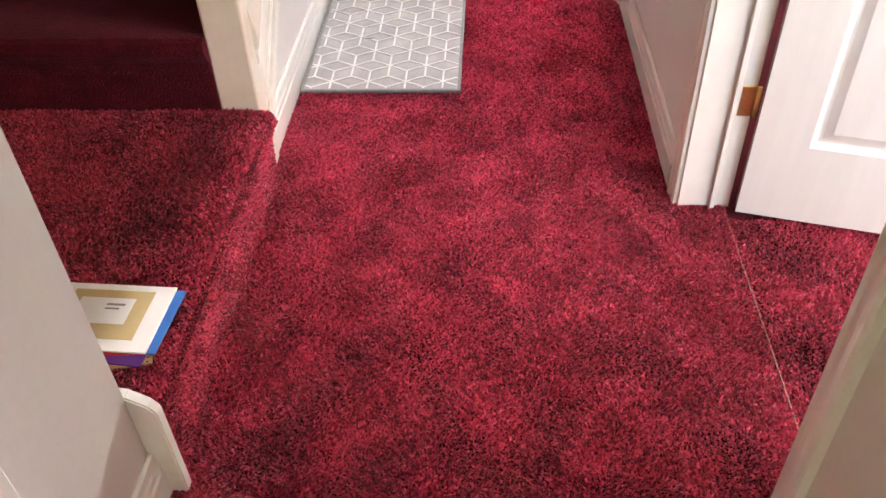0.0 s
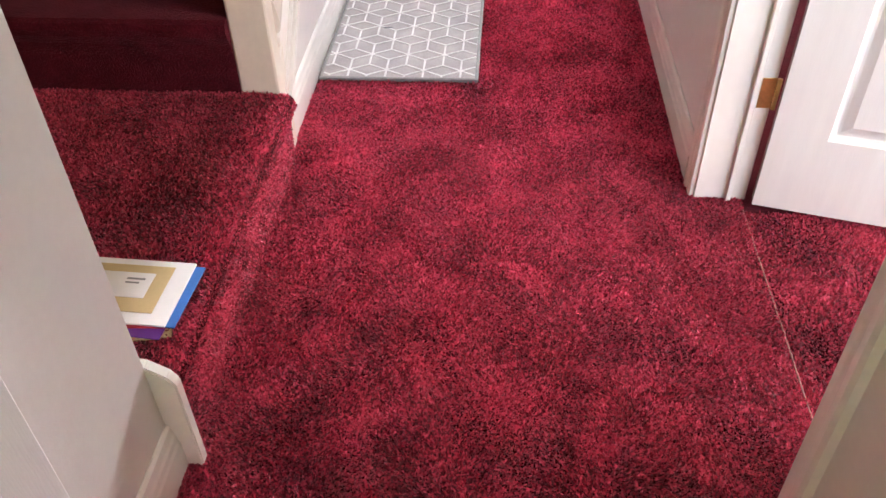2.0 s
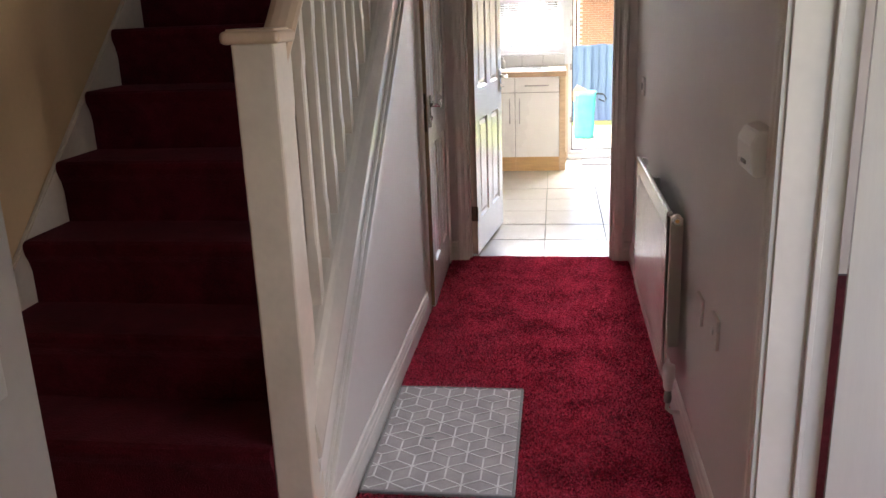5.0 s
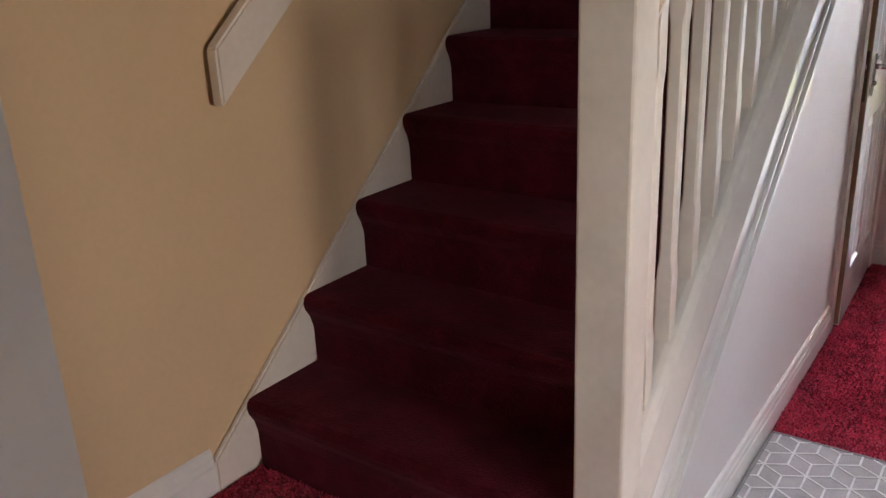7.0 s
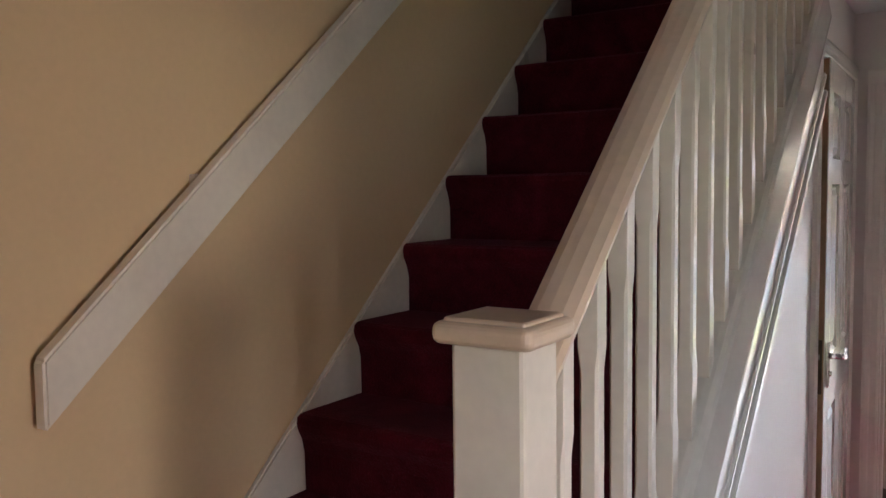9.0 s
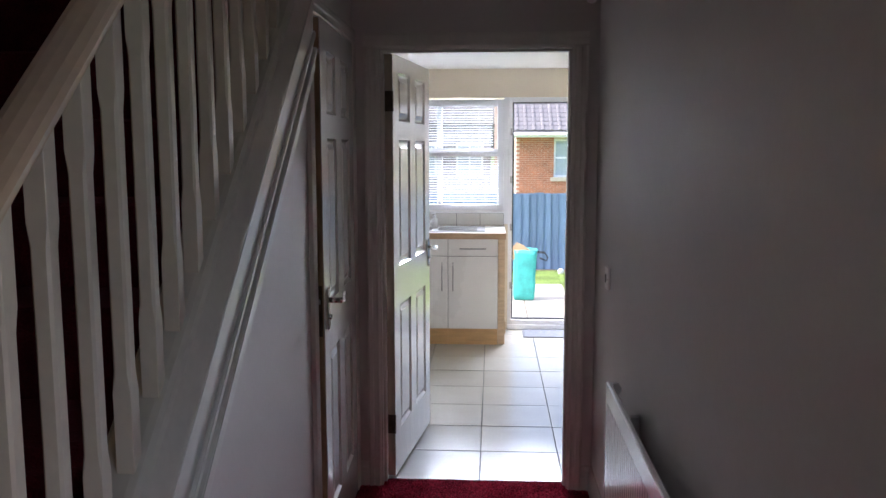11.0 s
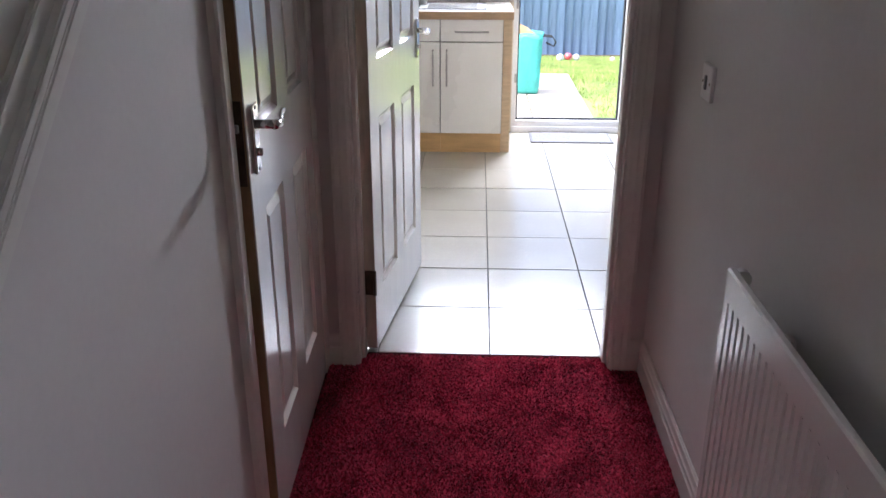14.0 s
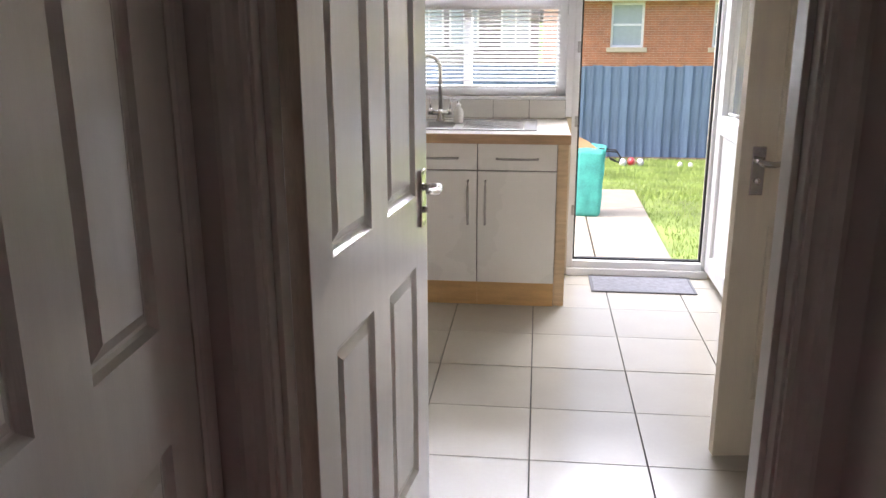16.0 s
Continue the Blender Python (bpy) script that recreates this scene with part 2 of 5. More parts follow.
M_SOIL = mat("bare_soil", (0.11, 0.08, 0.05), 0.95, vary=0.25, scale=12, bump=0.8, bump_scale=30)
M_GRASS = mat("lawn_ground", (0.21, 0.28, 0.075), 0.9, vary=0.25, scale=3, fine=60, bump=0.6, bump_scale=80)
M_BLADE = mat("grass_blade", (0.28, 0.37, 0.10), 0.7, vary=0.25, scale=2.0, fine=60)
M_FENCE = mat("blue_grey_fence_stain", (0.135, 0.20, 0.295), 0.8, vary=0.18, scale=3, fine=50, bump=0.4, bump_scale=40, stretch=(6, 6, 0.7), piece=0.2)
M_MORTAR = mat("pale_mortar", (0.66, 0.56, 0.46), 0.9, vary=0.1, scale=12)
# Base colour lightened to include the sky's reflection on the tiles.
M_ROOF = mat("brown_grey_roof_tile", (0.20, 0.185, 0.18), 0.85, vary=0.2, scale=4, fine=30, bump=0.3)
M_STONE = mat("buff_stone_sill", (0.58, 0.50, 0.38), 0.8, vary=0.06, scale=8)
M_RENDER = mat("pale_pink_render", (0.58, 0.42, 0.35), 0.85, vary=0.06, scale=4)
M_TEAL = mat("teal_woven_plastic", (0.05, 0.34, 0.31), 0.55, vary=0.22, scale=8, fine=120, bump=0.35, bump_scale=25)
M_CARD = mat("brown_cardboard", (0.48, 0.30, 0.16), 0.85, vary=0.08, scale=10)
M_PAPER = mat("white_paper", (0.80, 0.79, 0.77), 0.6, vary=0.02)
M_MANILA = mat("manila_paper", (0.56, 0.42, 0.20), 0.7, vary=0.04)
M_BLUE = mat("blue_print", (0.03, 0.16, 0.50), 0.4, vary=0.05)
M_RED = mat("red_print", (0.55, 0.03, 0.04), 0.4, vary=0.05)
M_PURPLE = mat("purple_print", (0.16, 0.04, 0.32), 0.4, vary=0.05)
M_INK = mat("grey_print", (0.25, 0.25, 0.25), 0.7, vary=0.05)
M_SOAP = mat("clear_soap_bottle", (0.78, 0.78, 0.74), 0.15, vary=0.03, coat=0.5)
M_BARK = mat("tree_bark", (0.14, 0.10, 0.075), 0.9, vary=0.2, scale=10, bump=0.6, bump_scale=20)
M_LEAF = mat("spring_leaf", (0.10, 0.17, 0.035), 0.7, vary=0.25, scale=2, piece=0.3)
M_FRONTDOOR = mat("white_composite_door", (0.74, 0.72, 0.70), 0.35, vary=0.02, scale=4, bump=0.08, bump_scale=50, stretch=(6, 6, 0.6))
M_PIPE = mat("white_painted_copper", (0.70, 0.67, 0.62), 0.35, vary=0.05, scale=20)
M_SCREW = mat("screw_head", (0.30, 0.24, 0.16), 0.4, 0.9, vary=0.1)

# ---- building helpers ----


def box(bm, x0, x1, y0, y1, z0, z1, bevel=0.0, seg=2):
    r = bmesh.ops.create_cube(bm, size=1.0)
    vs = r["verts"]
    for v in vs:
        v.co = Vector(((x0 + x1) / 2 + v.co.x * (x1 - x0), (y0 + y1) / 2 + v.co.y * (y1 - y0), (z0 + z1) / 2 + v.co.z * (z1 - z0)))
    if bevel:
        es = list({e for v in vs for e in v.link_edges})
        bmesh.ops.bevel(bm, geom=es, offset=bevel, segments=seg, profile=0.5, affect='EDGES')
    return bm


def boxes(*rows, bevel=0.0):
    bm = bmesh.new()
    for r in rows:
        box(bm, *r, bevel=bevel)
    return bm


def tube(bm, pts, radius, n=12, cap=True):
    """A round bar along a line of points."""
    rings = []
    pts = [Vector(p) for p in pts]
    up = Vector((0.13, 0.27, 1)).normalized()
    for i, p in enumerate(pts):
        d = (pts[min(i + 1, len(pts) - 1)] - pts[max(i - 1, 0)]).normalized()
        side = d.cross(up)
        side = side.normalized() if side.length > 1e-4 else Vector((1, 0, 0))
        other = d.cross(side).normalized()
        r = radius[i] if isinstance(radius, (list, tuple)) else radius
        rings.append([bm.verts.new(p + r * (math.cos(a) * side + math.sin(a) * other)) for a in [2 * math.pi * k / n for k in range(n)]])
    for a, b in zip(rings, rings[1:]):
        for k in range(n):
            bm.faces.new((a[k], a[(k + 1) % n], b[(k + 1) % n], b[k]))
    if cap:
        bm.faces.new(rings[0][::-1])
        bm.faces.new(rings[-1])
    return bm


def sweep(bm, profile, p0, p1, u, w):
    """A profile of (a, b) pairs in the directions u and w, run straight from p0 to p1."""
    p0, p1, u, w = Vector(p0), Vector(p1), Vector(u), Vector(w)
    rings = [[bm.verts.new(p + a * u + b * w) for a, b in profile] for p in (p0, p1)]
    n = len(profile)
    for k in range(n):
        bm.faces.new((rings[0][k], rings[0][(k + 1) % n], rings[1][(k + 1) % n], rings[1][k]))
    bm.faces.new(rings[0][::-1])
    bm.faces.new(rings[1])
    return bm


def lathe(bm, profile, centre=(0, 0, 0), n=20):
    """A turned shape about the upright axis: (radius, height) pairs."""
    c = Vector(centre)
    rings = [[bm.verts.new(c + Vector((r * math.cos(2 * math.pi * k / n), r * math.sin(2 * math.pi * k / n), h))) for k in range(n)] for r, h in profile]
    for a, b in zip(rings, rings[1:]):
        for k in range(n):
            bm.faces.new((a[k], a[(k + 1) % n], b[(k + 1) % n], b[k]))
    bm.faces.new(rings[0][::-1])
    bm.faces.new(rings[-1])
    return bm


def mesh_of(name, bm, material, smooth=False):
    bmesh.ops.recalc_face_normals(bm, faces=bm.faces)
    me = bpy.data.meshes.new(name)
    bm.to_mesh(me)
    bm.free()
    me.materials.append(material)
    if smooth:
        for p in me.polygons:
            p.use_smooth = True
    return me


def part(name, bm, material, parent=None, label="", smooth=False):
    ob = new(name, mesh_of(name, bm, material, smooth))
    if parent is not None:
        ob.parent = parent
        base = Matrix.Identity(4)
        up = parent
        while up is not None:
            base = up.matrix_basis @ base if up.parent is None else base
            up = up.parent
        if parent.parent is None:
            ob.matrix_parent_inverse = base.inverted()
    return tagged(ob, label) if label else ob


def thing(name, x, y, z, label, category, group="", kind=""):
    ob = new(name)
    ob.location = (x, y, z)
    ob.empty_display_size = 0.1
    return tagged(ob, label, category, group, kind)


def structure(name, bm, material, label, category, smooth=False):
    return tagged(part(name, bm, material, None, "", smooth), label, category, "", "structure")

# ---- plan, in metres ----
RISE, GOING = 0.2025, 0.233
SLOPE = RISE / GOING
Y_RISER = -2.978            # foot of the second riser
X_R, X_L = 0.945, -0.12     # hall walls
X_S = -1.12                 # stair wall
Y_K = -0.082                # hall face of the kitchen wall
CEIL = 2.26
CEIL_K = 2.20
Y_B = 3.28                  # inner face of the back wall


def up_line(y, height):
    """The height of a line that runs up with the stairs."""
    return height + SLOPE * (y - Y_RISER)


# ---- floors, walls, ceilings ----
floor = structure("floor", boxes((-1.3, 4.6, -5.2, -0.002, -0.15, -0.024)), M_GROUT, "concrete floor slab under the hall carpet", "floor")


def carpet_sheet(x0, x1, y0, y1, z, step=0.035):
    bm = bmesh.new()
    nx, ny = max(2, int((x1 - x0) / step)), max(2, int((y1 - y0) / step))
    rows = []
    for j in range(ny + 1):
        row = []
        for i in range(nx + 1):
            x, y = x0 + (x1 - x0) * i / nx, y0 + (y1 - y0) * j / ny
            row.append(bm.verts.new((x, y, z + 0.003 * noise.noise((x * 9, y * 9, 3)))))
        rows.append(row)
    for a, b in zip(rows, rows[1:]):
        for i in range(nx):
            bm.faces.new((a[i], a[i + 1], b[i + 1], b[i]))
    low = [bm.verts.new((v.co.x, v.co.y, z - 0.012)) for v in (rows[0][0], rows[0][-1], rows[-1][-1], rows[-1][0])]
    bm.faces.new(low[::-1])
    for line, (p, q) in ((rows[0], (0, 1)), ([r[-1] for r in rows], (1, 2)), (rows[-1][::-1], (2, 3)), ([r[0] for r in rows][::-1], (3, 0))):
        bm.faces.new((low[p], low[q], *line[::-1]))
    return bm


hall_carpet = structure("floor_carpet", carpet_sheet(X_L, 1.053, -5.12, 0.002, 0.0), M_CARPET_SHADED, "deep burgundy cut-pile carpet with trodden patches in the hall", "carpet")
room_carpet = structure("floor_carpet_room", carpet_sheet(1.056, 4.5, -5.1, -0.3, -0.010, 0.08), M_CARPET_SHADED, "burgundy carpet of the front room beyond a seam", "carpet")

seam = structure("carpet_seam", tube(bmesh.new(), [(1.0545, -3.975, 0.003), (1.0550, -3.6, 0.005), (1.0540, -3.3, 0.004), (1.0548, -3.11, 0.003)], 0.0018, 8), M_SEAM, "frayed pale backing along the carpet join", "carpet edge")
wall_east = structure("wall_east", boxes((X_R, 1.066, -3.055, Y_K, 0, CEIL), (X_R, 1.066, -4.00, -3.055, 2.02, CEIL), (X_R, 1.066, -5.1, -4.00, 0, CEIL)), M_WALL,
                      "pale grey painted hall wall with scuffs", "wall")
wall_west = structure("wall_west", boxes((-0.20, -0.10, -5.1, -3.938, 0, CEIL)), M_WALL, "pale grey painted wall beside the front door", "wall")
wall_alcove = structure("wall_stair_foot", boxes((-1.22, -0.20, -4.038, -3.938, 0, 4.8)), M_MAGNOLIA, "cream painted wall behind the stair foot", "wall")
wall_stair = structure("wall_stair", boxes((-1.22, X_S, -3.938, 1.2, 0, 4.8)), M_MAGNOLIA, "warm magnolia painted stairwell wall", "wall")
wall_upper = structure("wall_upper", boxes((-1.12, -0.1, 1.1, 1.2, 2.2, 4.8), (-0.1, 0.0, -4.03, 1.2, 2.45, 4.8)), M_MAGNOLIA, "cream painted walls of the dark upper landing", "wall")
ceiling_upper = structure("ceiling_upper", boxes((-1.22, 0.0, -4.03, 1.2, 4.8, 4.9)), M_CEIL, "white ceiling over the stairwell", "ceiling")
wall_front = structure("wall_front", boxes((-0.2, 0.0, -5.22, -5.1, 0, 2.45), (0.9, 1.9, -5.22, -5.1, 0, 2.45), (0.0, 0.9, -5.22, -5.1, 2.05, 2.45),
                                           (1.9, 3.4, -5.22, -5.1, 0, 0.9), (1.9, 3.4, -5.22, -5.1, 2.1, 2.45), (3.4, 4.6, -5.22, -5.1, 0, 2.45)), M_WALL,
                       "pale painted front wall with the open doorway", "wall")
# Unseen box added outside the doorway to block the sky's light.
structure("wall_porch", boxes((-0.6, -0.5, -6.5, -5.221, 0, 2.4), (1.4, 1.5, -6.5, -5.221, 0, 2.4), (-0.6, 1.5, -6.6, -6.5, 0, 2.4), (-0.6, 1.5, -6.6, -5.221, 2.401, 2.5)), M_WALL,
          "plain unseen walls added to keep sky light out of the front doorway", "wall")
wall_room = structure("wall_room", boxes((4.5, 4.6, -5.1, -5.02, 0, 2.45), (4.5, 4.6, -4.08, Y_K, 0, 2.45), (4.5, 4.6, -5.02, -4.08, 0, 0.9), (4.5, 4.6, -5.02, -4.08, 2.1, 2.45), (1.95, 4.5, -0.3, -0.2, 0, 2.45)), M_WALL, "pale painted walls of the front room", "wall")
ceiling_hall = structure("ceiling", boxes((-0.10, 4.6, -5.1, 0.04, CEIL, 2.45), (-0.20, -0.10, -5.1, -3.938, CEIL, 2.45), (-0.20, -0.10, -0.60, 0.04, CEIL, 2.45)), M_CEIL, "white painted hall ceiling", "ceiling")
wall_kitchen = structure("wall_north", boxes((-2.0, -0.02, Y_K, 0.045, 0, CEIL), (0.85, 1.95, Y_K, 0.045, 0, CEIL), (-0.02, 0.85, Y_K, 0.045, 1.990, CEIL)), M_WALL,
                         "pale grey wall round the kitchen doorway", "wall")


def sloped(bm, x0, x1, ys, lows, highs):
    """A slab between two heights that change along y."""
    pts = [(y, h) for y, h in zip(ys, lows)] + [(y, h) for y, h in zip(ys[::-1], highs[::-1])]
    return sweep(bm, pts, (x0, 0, 0), (x1, 0, 0), (0, 1, 0), (0, 0, 1))


bm = bmesh.new()
sloped(bm, -0.20, X_L, [-2.89, -0.936], [0, 0], [up_line(-2.89, 0.30), up_line(-0.936, 0.30)])
box(bm, -0.20, X_L, -0.130, Y_K, 0, CEIL)
box(bm, -0.20, X_L, -0.936, -0.131, 2.008, CEIL)
wall_spandrel = structure("wall_spandrel", bm, M_WALL, "pale grey boarded wall under the stairs", "wall")

# ---- skirting, architraves, door linings ----
SKIRT = [(0, 0), (0.016, 0), (0.016, 0.070), (0.013, 0.076), (0.013, 0.090), (0.010, 0.096), (0.008, 0.112), (0.003, 0.118), (0, 0.118)]


def skirting(p0, p1, out, label="white torus skirting board with chipped gloss paint"):
    return structure("baseboard", sweep(bmesh.new(), SKIRT, p0, p1, out, (0, 0, 1)), M_TRIM, label, "skirting")


skirting((X_R, -3.03, 0), (X_R, Y_K, 0), (-1, 0, 0))
skirting((X_R, -5.1, 0), (X_R, -4.045, 0), (-1, 0, 0))
skirting((X_L, -2.89, 0), (X_L, -0.982, 0), (1, 0, 0))
skirting((-0.10, -5.1, 0), (-0.10, -3.938, 0), (1, 0, 0))
skirting((0.895, Y_K, 0), (X_R, Y_K, 0), (0, -1, 0))
skirting((X_L, Y_K, 0), (-0.062, Y_K, 0), (0, -1, 0))
skirting((X_S, -3.89, RISE), (X_S, -3.12, RISE), (1, 0, 0), "cream skirting board on the bottom stair")
# the board that ends the bottom step at the wall's corner
bm = sweep(bmesh.new(), [(-1.10, 0), (-0.055, 0), (-0.055, 0.222), (-0.066, 0.240), (-0.100, 0.263), (-0.14, 0.267), (-1.10, 0.267)], (0, -3.940, 0), (0, -3.917, 0), (1, 0, 0), (0, 0, 1))
bmesh.ops.bevel(bm, geom=bm.edges[:], offset=0.003, segments=2, affect='EDGES')
structure("trim", bm, M_TRIM, "white board closing the side of the bottom stair", "trim")

ARCH = [(0, 0), (0, 0.012), (0.008, 0.016), (0.018, 0.014), (0.03, 0.014), (0.036, 0.017), (0.05, 0.018), (0.060, 0.014), (0.062, 0)]


def architrave(name, a, b, top, plane, axis, out, sill=0.0, label="white moulded architrave round the doorway"):
    """Two uprights and a head round an opening from a to b, on a wall whose face lies at plane."""
    bm = bmesh.new()
    e = 0.062
    run = Vector((1, 0, 0)) if axis == "x" else Vector((0, 1, 0))
    face = Vector(out)
    base = (Vector((0, plane, 0)) if axis == "x" else Vector((plane, 0, 0)))
    for at, side in ((a, -1), (b, 1)):
        p = base + run * at
        sweep(bm, ARCH, p + Vector((0, 0, sill)), p + Vector((0, 0, top)), run * side, face)
    p0, p1 = base + run * (a - e) + Vector((0, 0, top)), base + run * (b + e) + Vector((0, 0, top))
    sweep(bm, ARCH, p0, p1, (0, 0, 1), face)
    return structure(name, bm, M_TRIM, label, "architrave")


def lining(a, b, top, lo, hi, axis, stop, t=0.022):
    bm = bmesh.new()
    rows = [(a - t, a, lo, hi, 0, top + t), (b, b + t, lo, hi, 0, top + t), (a, b, lo, hi, top, top + t),
            (a, a + 0.012, stop[0], stop[1], 0, top), (b - 0.012, b, stop[0], stop[1], 0, top), (a + 0.012, b - 0.012, stop[0], stop[1], top - 0.012, top)]
    for r in rows:
        box(bm, *(r if axis == "x" else (r[2], r[3], r[0], r[1], r[4], r[5])), bevel=0.0015, seg=1)
    return structure("door_lining", bm, M_TRIM, "white gloss door lining with planted stops", "door frame")


lining(0.0, 0.832, 1.968, Y_K - 0.002, 0.047, "x", (-0.05, 0.0))
architrave("architrave", -0.006, 0.838, 1.974, Y_K, "x", (0, -1, 0))
architrave("architrave_kitchen", -0.006, 0.838, 1.974, 0.045, "x", (0, 1, 0))
lining(-3.977, -3.105, 1.99, X_R - 0.002, 1.068, "y", (1.018, 1.030))
architrave("architrave_room", -3.983, -3.099, 1.996, X_R, "y", (-1, 0, 0))
lining(-0.912, -0.150, 1.985, -0.202, X_L + 0.002, "y", (-0.175, -0.165))
architrave("architrave_cupboard", -0.918, -0.146, 1.991, X_L, "y", (1, 0, 0))


# ---- moulded doors ----
def moulded_slab(width, height, thick, cols, rows):
    """A six-panel door: x from the hinge edge, y through the thickness (0 to thick), z up."""
    bm = bmesh.new()
    xs = sorted({0.0, width, *[v for c in cols for v in c]})
    zs = sorted({0.0, height, *[v for r in rows for v in r]})
    for y, s in ((0.0, 1), (thick, -1)):
        for xa, xb in zip(xs, xs[1:]):
            for za, zb in zip(zs, zs[1:]):
                if (xa, xb) in cols and (za, zb) in rows:
                    rings = []
                    for inset, d in ((0, 0), (0.008, 0.009), (0.014, 0.012), (0.020, 0.0115), (0.040, 0.003)):
                        rings.append([bm.verts.new((px, y + s * d, pz)) for px, pz in
                                      ((xa + inset, za + inset), (xb - inset, za + inset), (xb - inset, zb - inset), (xa + inset, zb - inset))])
                    for a, b in zip(rings, rings[1:]):
                        for k in range(4):
                            bm.faces.new((a[k], a[(k + 1) % 4], b[(k + 1) % 4], b[k]))
                    bm.faces.new(rings[-1])
                else:
                    bm.faces.new([bm.verts.new(p) for p in ((xa, y, za), (xb, y, za), (xb, y, zb), (xa, y, zb))])
    for p in (((0, 0, 0), (0, thick, 0), (0, thick, height), (0, 0, height)), ((width, 0, 0), (width, thick, 0), (width, thick, height), (width, 0, height)),
              ((0, 0, 0), (width, 0, 0), (width, thick, 0), (0, thick, 0)), ((0, 0, height), (width, 0, height), (width, thick, height), (0, thick, height))):
        bm.faces.new([bm.verts.new(q) for q in p])
    bmesh.ops.remove_doubles(bm, verts=bm.verts, dist=0.0002)
    return bm


def lever_set(door, x, z, face, side, turn, material=M_LEVER):
    """A lever on a back plate. face: the y of the door's face; side: +1 or -1 away from it; turn: way of the lever along x."""
    plate = part("back_plate", boxes((x - 0.021, x + 0.021, min(face, face + side * 0.008), max(face, face + side * 0.008), z - 0.105, z + 0.045), bevel=0.003),
                 material, door, "chrome lever handle back plate")
    bm = bmesh.new()
    tube(bm, [(x, face + side * 0.006, z), (x, face + side * 0.045, z)], 0.010)
    part("spindle_neck", bm, material, plate, smooth=True)
    bm = bmesh.new()
    pts = [(x - turn * 0.006, face + side * 0.047, z - 0.001)] + [(x + turn * k * 0.0145, face + side * (0.047 + 0.004 * math.sin(k * 0.9)), z - 0.004 * math.sin(k * 0.8) + (0.004 * max(0, k - 5))) for k in range(8)]
    tube(bm, pts, [0.010, 0.011, 0.0105, 0.0095, 0.009, 0.0085, 0.0085, 0.008, 0.005], n=12)
    part("lever", bm, material, plate, smooth=True)
    bm = bmesh.new()
    tube(bm, [(x, face + side * 0.006, z - 0.06), (x, face + side * 0.016, z - 0.06)], 0.009)
    part("thumb_turn", bm, material, plate, smooth=True)
    bm = bmesh.new()
    for zz in (z + 0.036, z - 0.096):
        tube(bm, [(x, face + side * 0.007, zz), (x, face + side * 0.0095, zz)], 0.0045, n=10)
    part("screws", bm, M_STEEL, plate)


def hinge(door, x, y, z, material):
    bm = boxes((x - 0.004, x + 0.028, y - 0.0015, y + 0.0015, z - 0.038, z + 0.038))
    leaf = part("hinge", bm, material, door)
    bm = bmesh.new()
    for k in range(5):
        lathe(bm, [(0.0062, z - 0.038 + k * 0.0155), (0.0062, z - 0.0235 + k * 0.0155)], (x - 0.004, y, 0), 10)
    part("knuckle", bm, material, leaf, smooth=True)


ROWS = [(0.205, 0.800), (0.985, 1.570), (1.655, 1.875)]


def six_panel_door(name, label, width, thick=0.04, lever=M_LEVER, lever_sides=(0, 1), turn=-1, z_lever=1.0, hinge_side=0.0, hinges=M_DARKMETAL, lock=False,
                   stile=0.138, middle=0.144, z_hinges=(0.25, 1.78), height=1.975, paint=M_DOOR):
    """Hinge edge at the origin, leaf along +x."""
    d = thing(name, 0, 0, 0, label, "door", "", "structure")
    st = stile * width
    mid = middle * width
    pw = (width - 2 * st - mid) / 2
    cols = [(st, st + pw), (st + pw + mid, width - st)]
    part("leaf", moulded_slab(width, height, thick, cols, ROWS), paint, d)
    for s in lever_sides:
        lever_set(d, width - 0.055, z_lever, 0.0 if s == 0 else thick, -1 if s == 0 else 1, turn, lever)
    for z in z_hinges:
        hinge(d, 0.0, hinge_side, z, hinges)
    if lock:
        part("edge_lipping", boxes((width - 0.002, width + 0.0006, 0.003, thick - 0.003, 0.004, 1.971)), M_LIPPING, d, "bare wood lipping on the closing edge")
        part("lock_faceplate", boxes((width - 0.001, width + 0.003, 0.007, 0.033, z_lever - 0.12, z_lever + 0.06)), M_DARKMETAL, d, "tarnished mortice lock faceplate")
        part("latch_bolt", boxes((width, width + 0.010, 0.014, 0.026, z_lever - 0.006, z_lever + 0.012), bevel=0.003), M_STEEL, d)
    return d


# kitchen door, standing open into the kitchen: its hall-side face turns towards the hall's middle
kd = six_panel_door("door_1", "open white six-panel moulded kitchen door with chrome lever", 0.784, hinge_side=0.04, turn=-1, height=1.950)
part("hinge_edge", boxes((-0.0008, 0.002, 0.002, 0.038, 0.002, 1.948)), M_EDGE, kd, "bare wood hinge edge of the door")
for z in (0.25, 1.74):
    leaf = part("hinge_leaf", boxes((-0.003, 0.0, 0.006, 0.036, z - 0.045, z + 0.045), bevel=0.001), M_DARKMETAL, kd, "tarnished hinge leaf let into the edge")
    part("knuckle", lathe(bmesh.new(), [(0.006, z - 0.045), (0.006, z + 0.045)], (-0.002, 0.0015, 0), 10), M_DARKMETAL, kd, smooth=True)
kd.matrix_basis = pose(0.046, 0.010, 0.012, 0, 0, 82.5)
# cupboard door under the stairs, ajar, hinged at the far side
cd = six_panel_door("door_2", "white six-panel understairs cupboard door standing slightly ajar", 0.742, hinge_side=0.0, lever_sides=(1,), lock=True, stile=0.15, middle=0.172)
cd.matrix_basis = pose(-0.1475, -0.155, 0.008, 0, 0, -88.6)
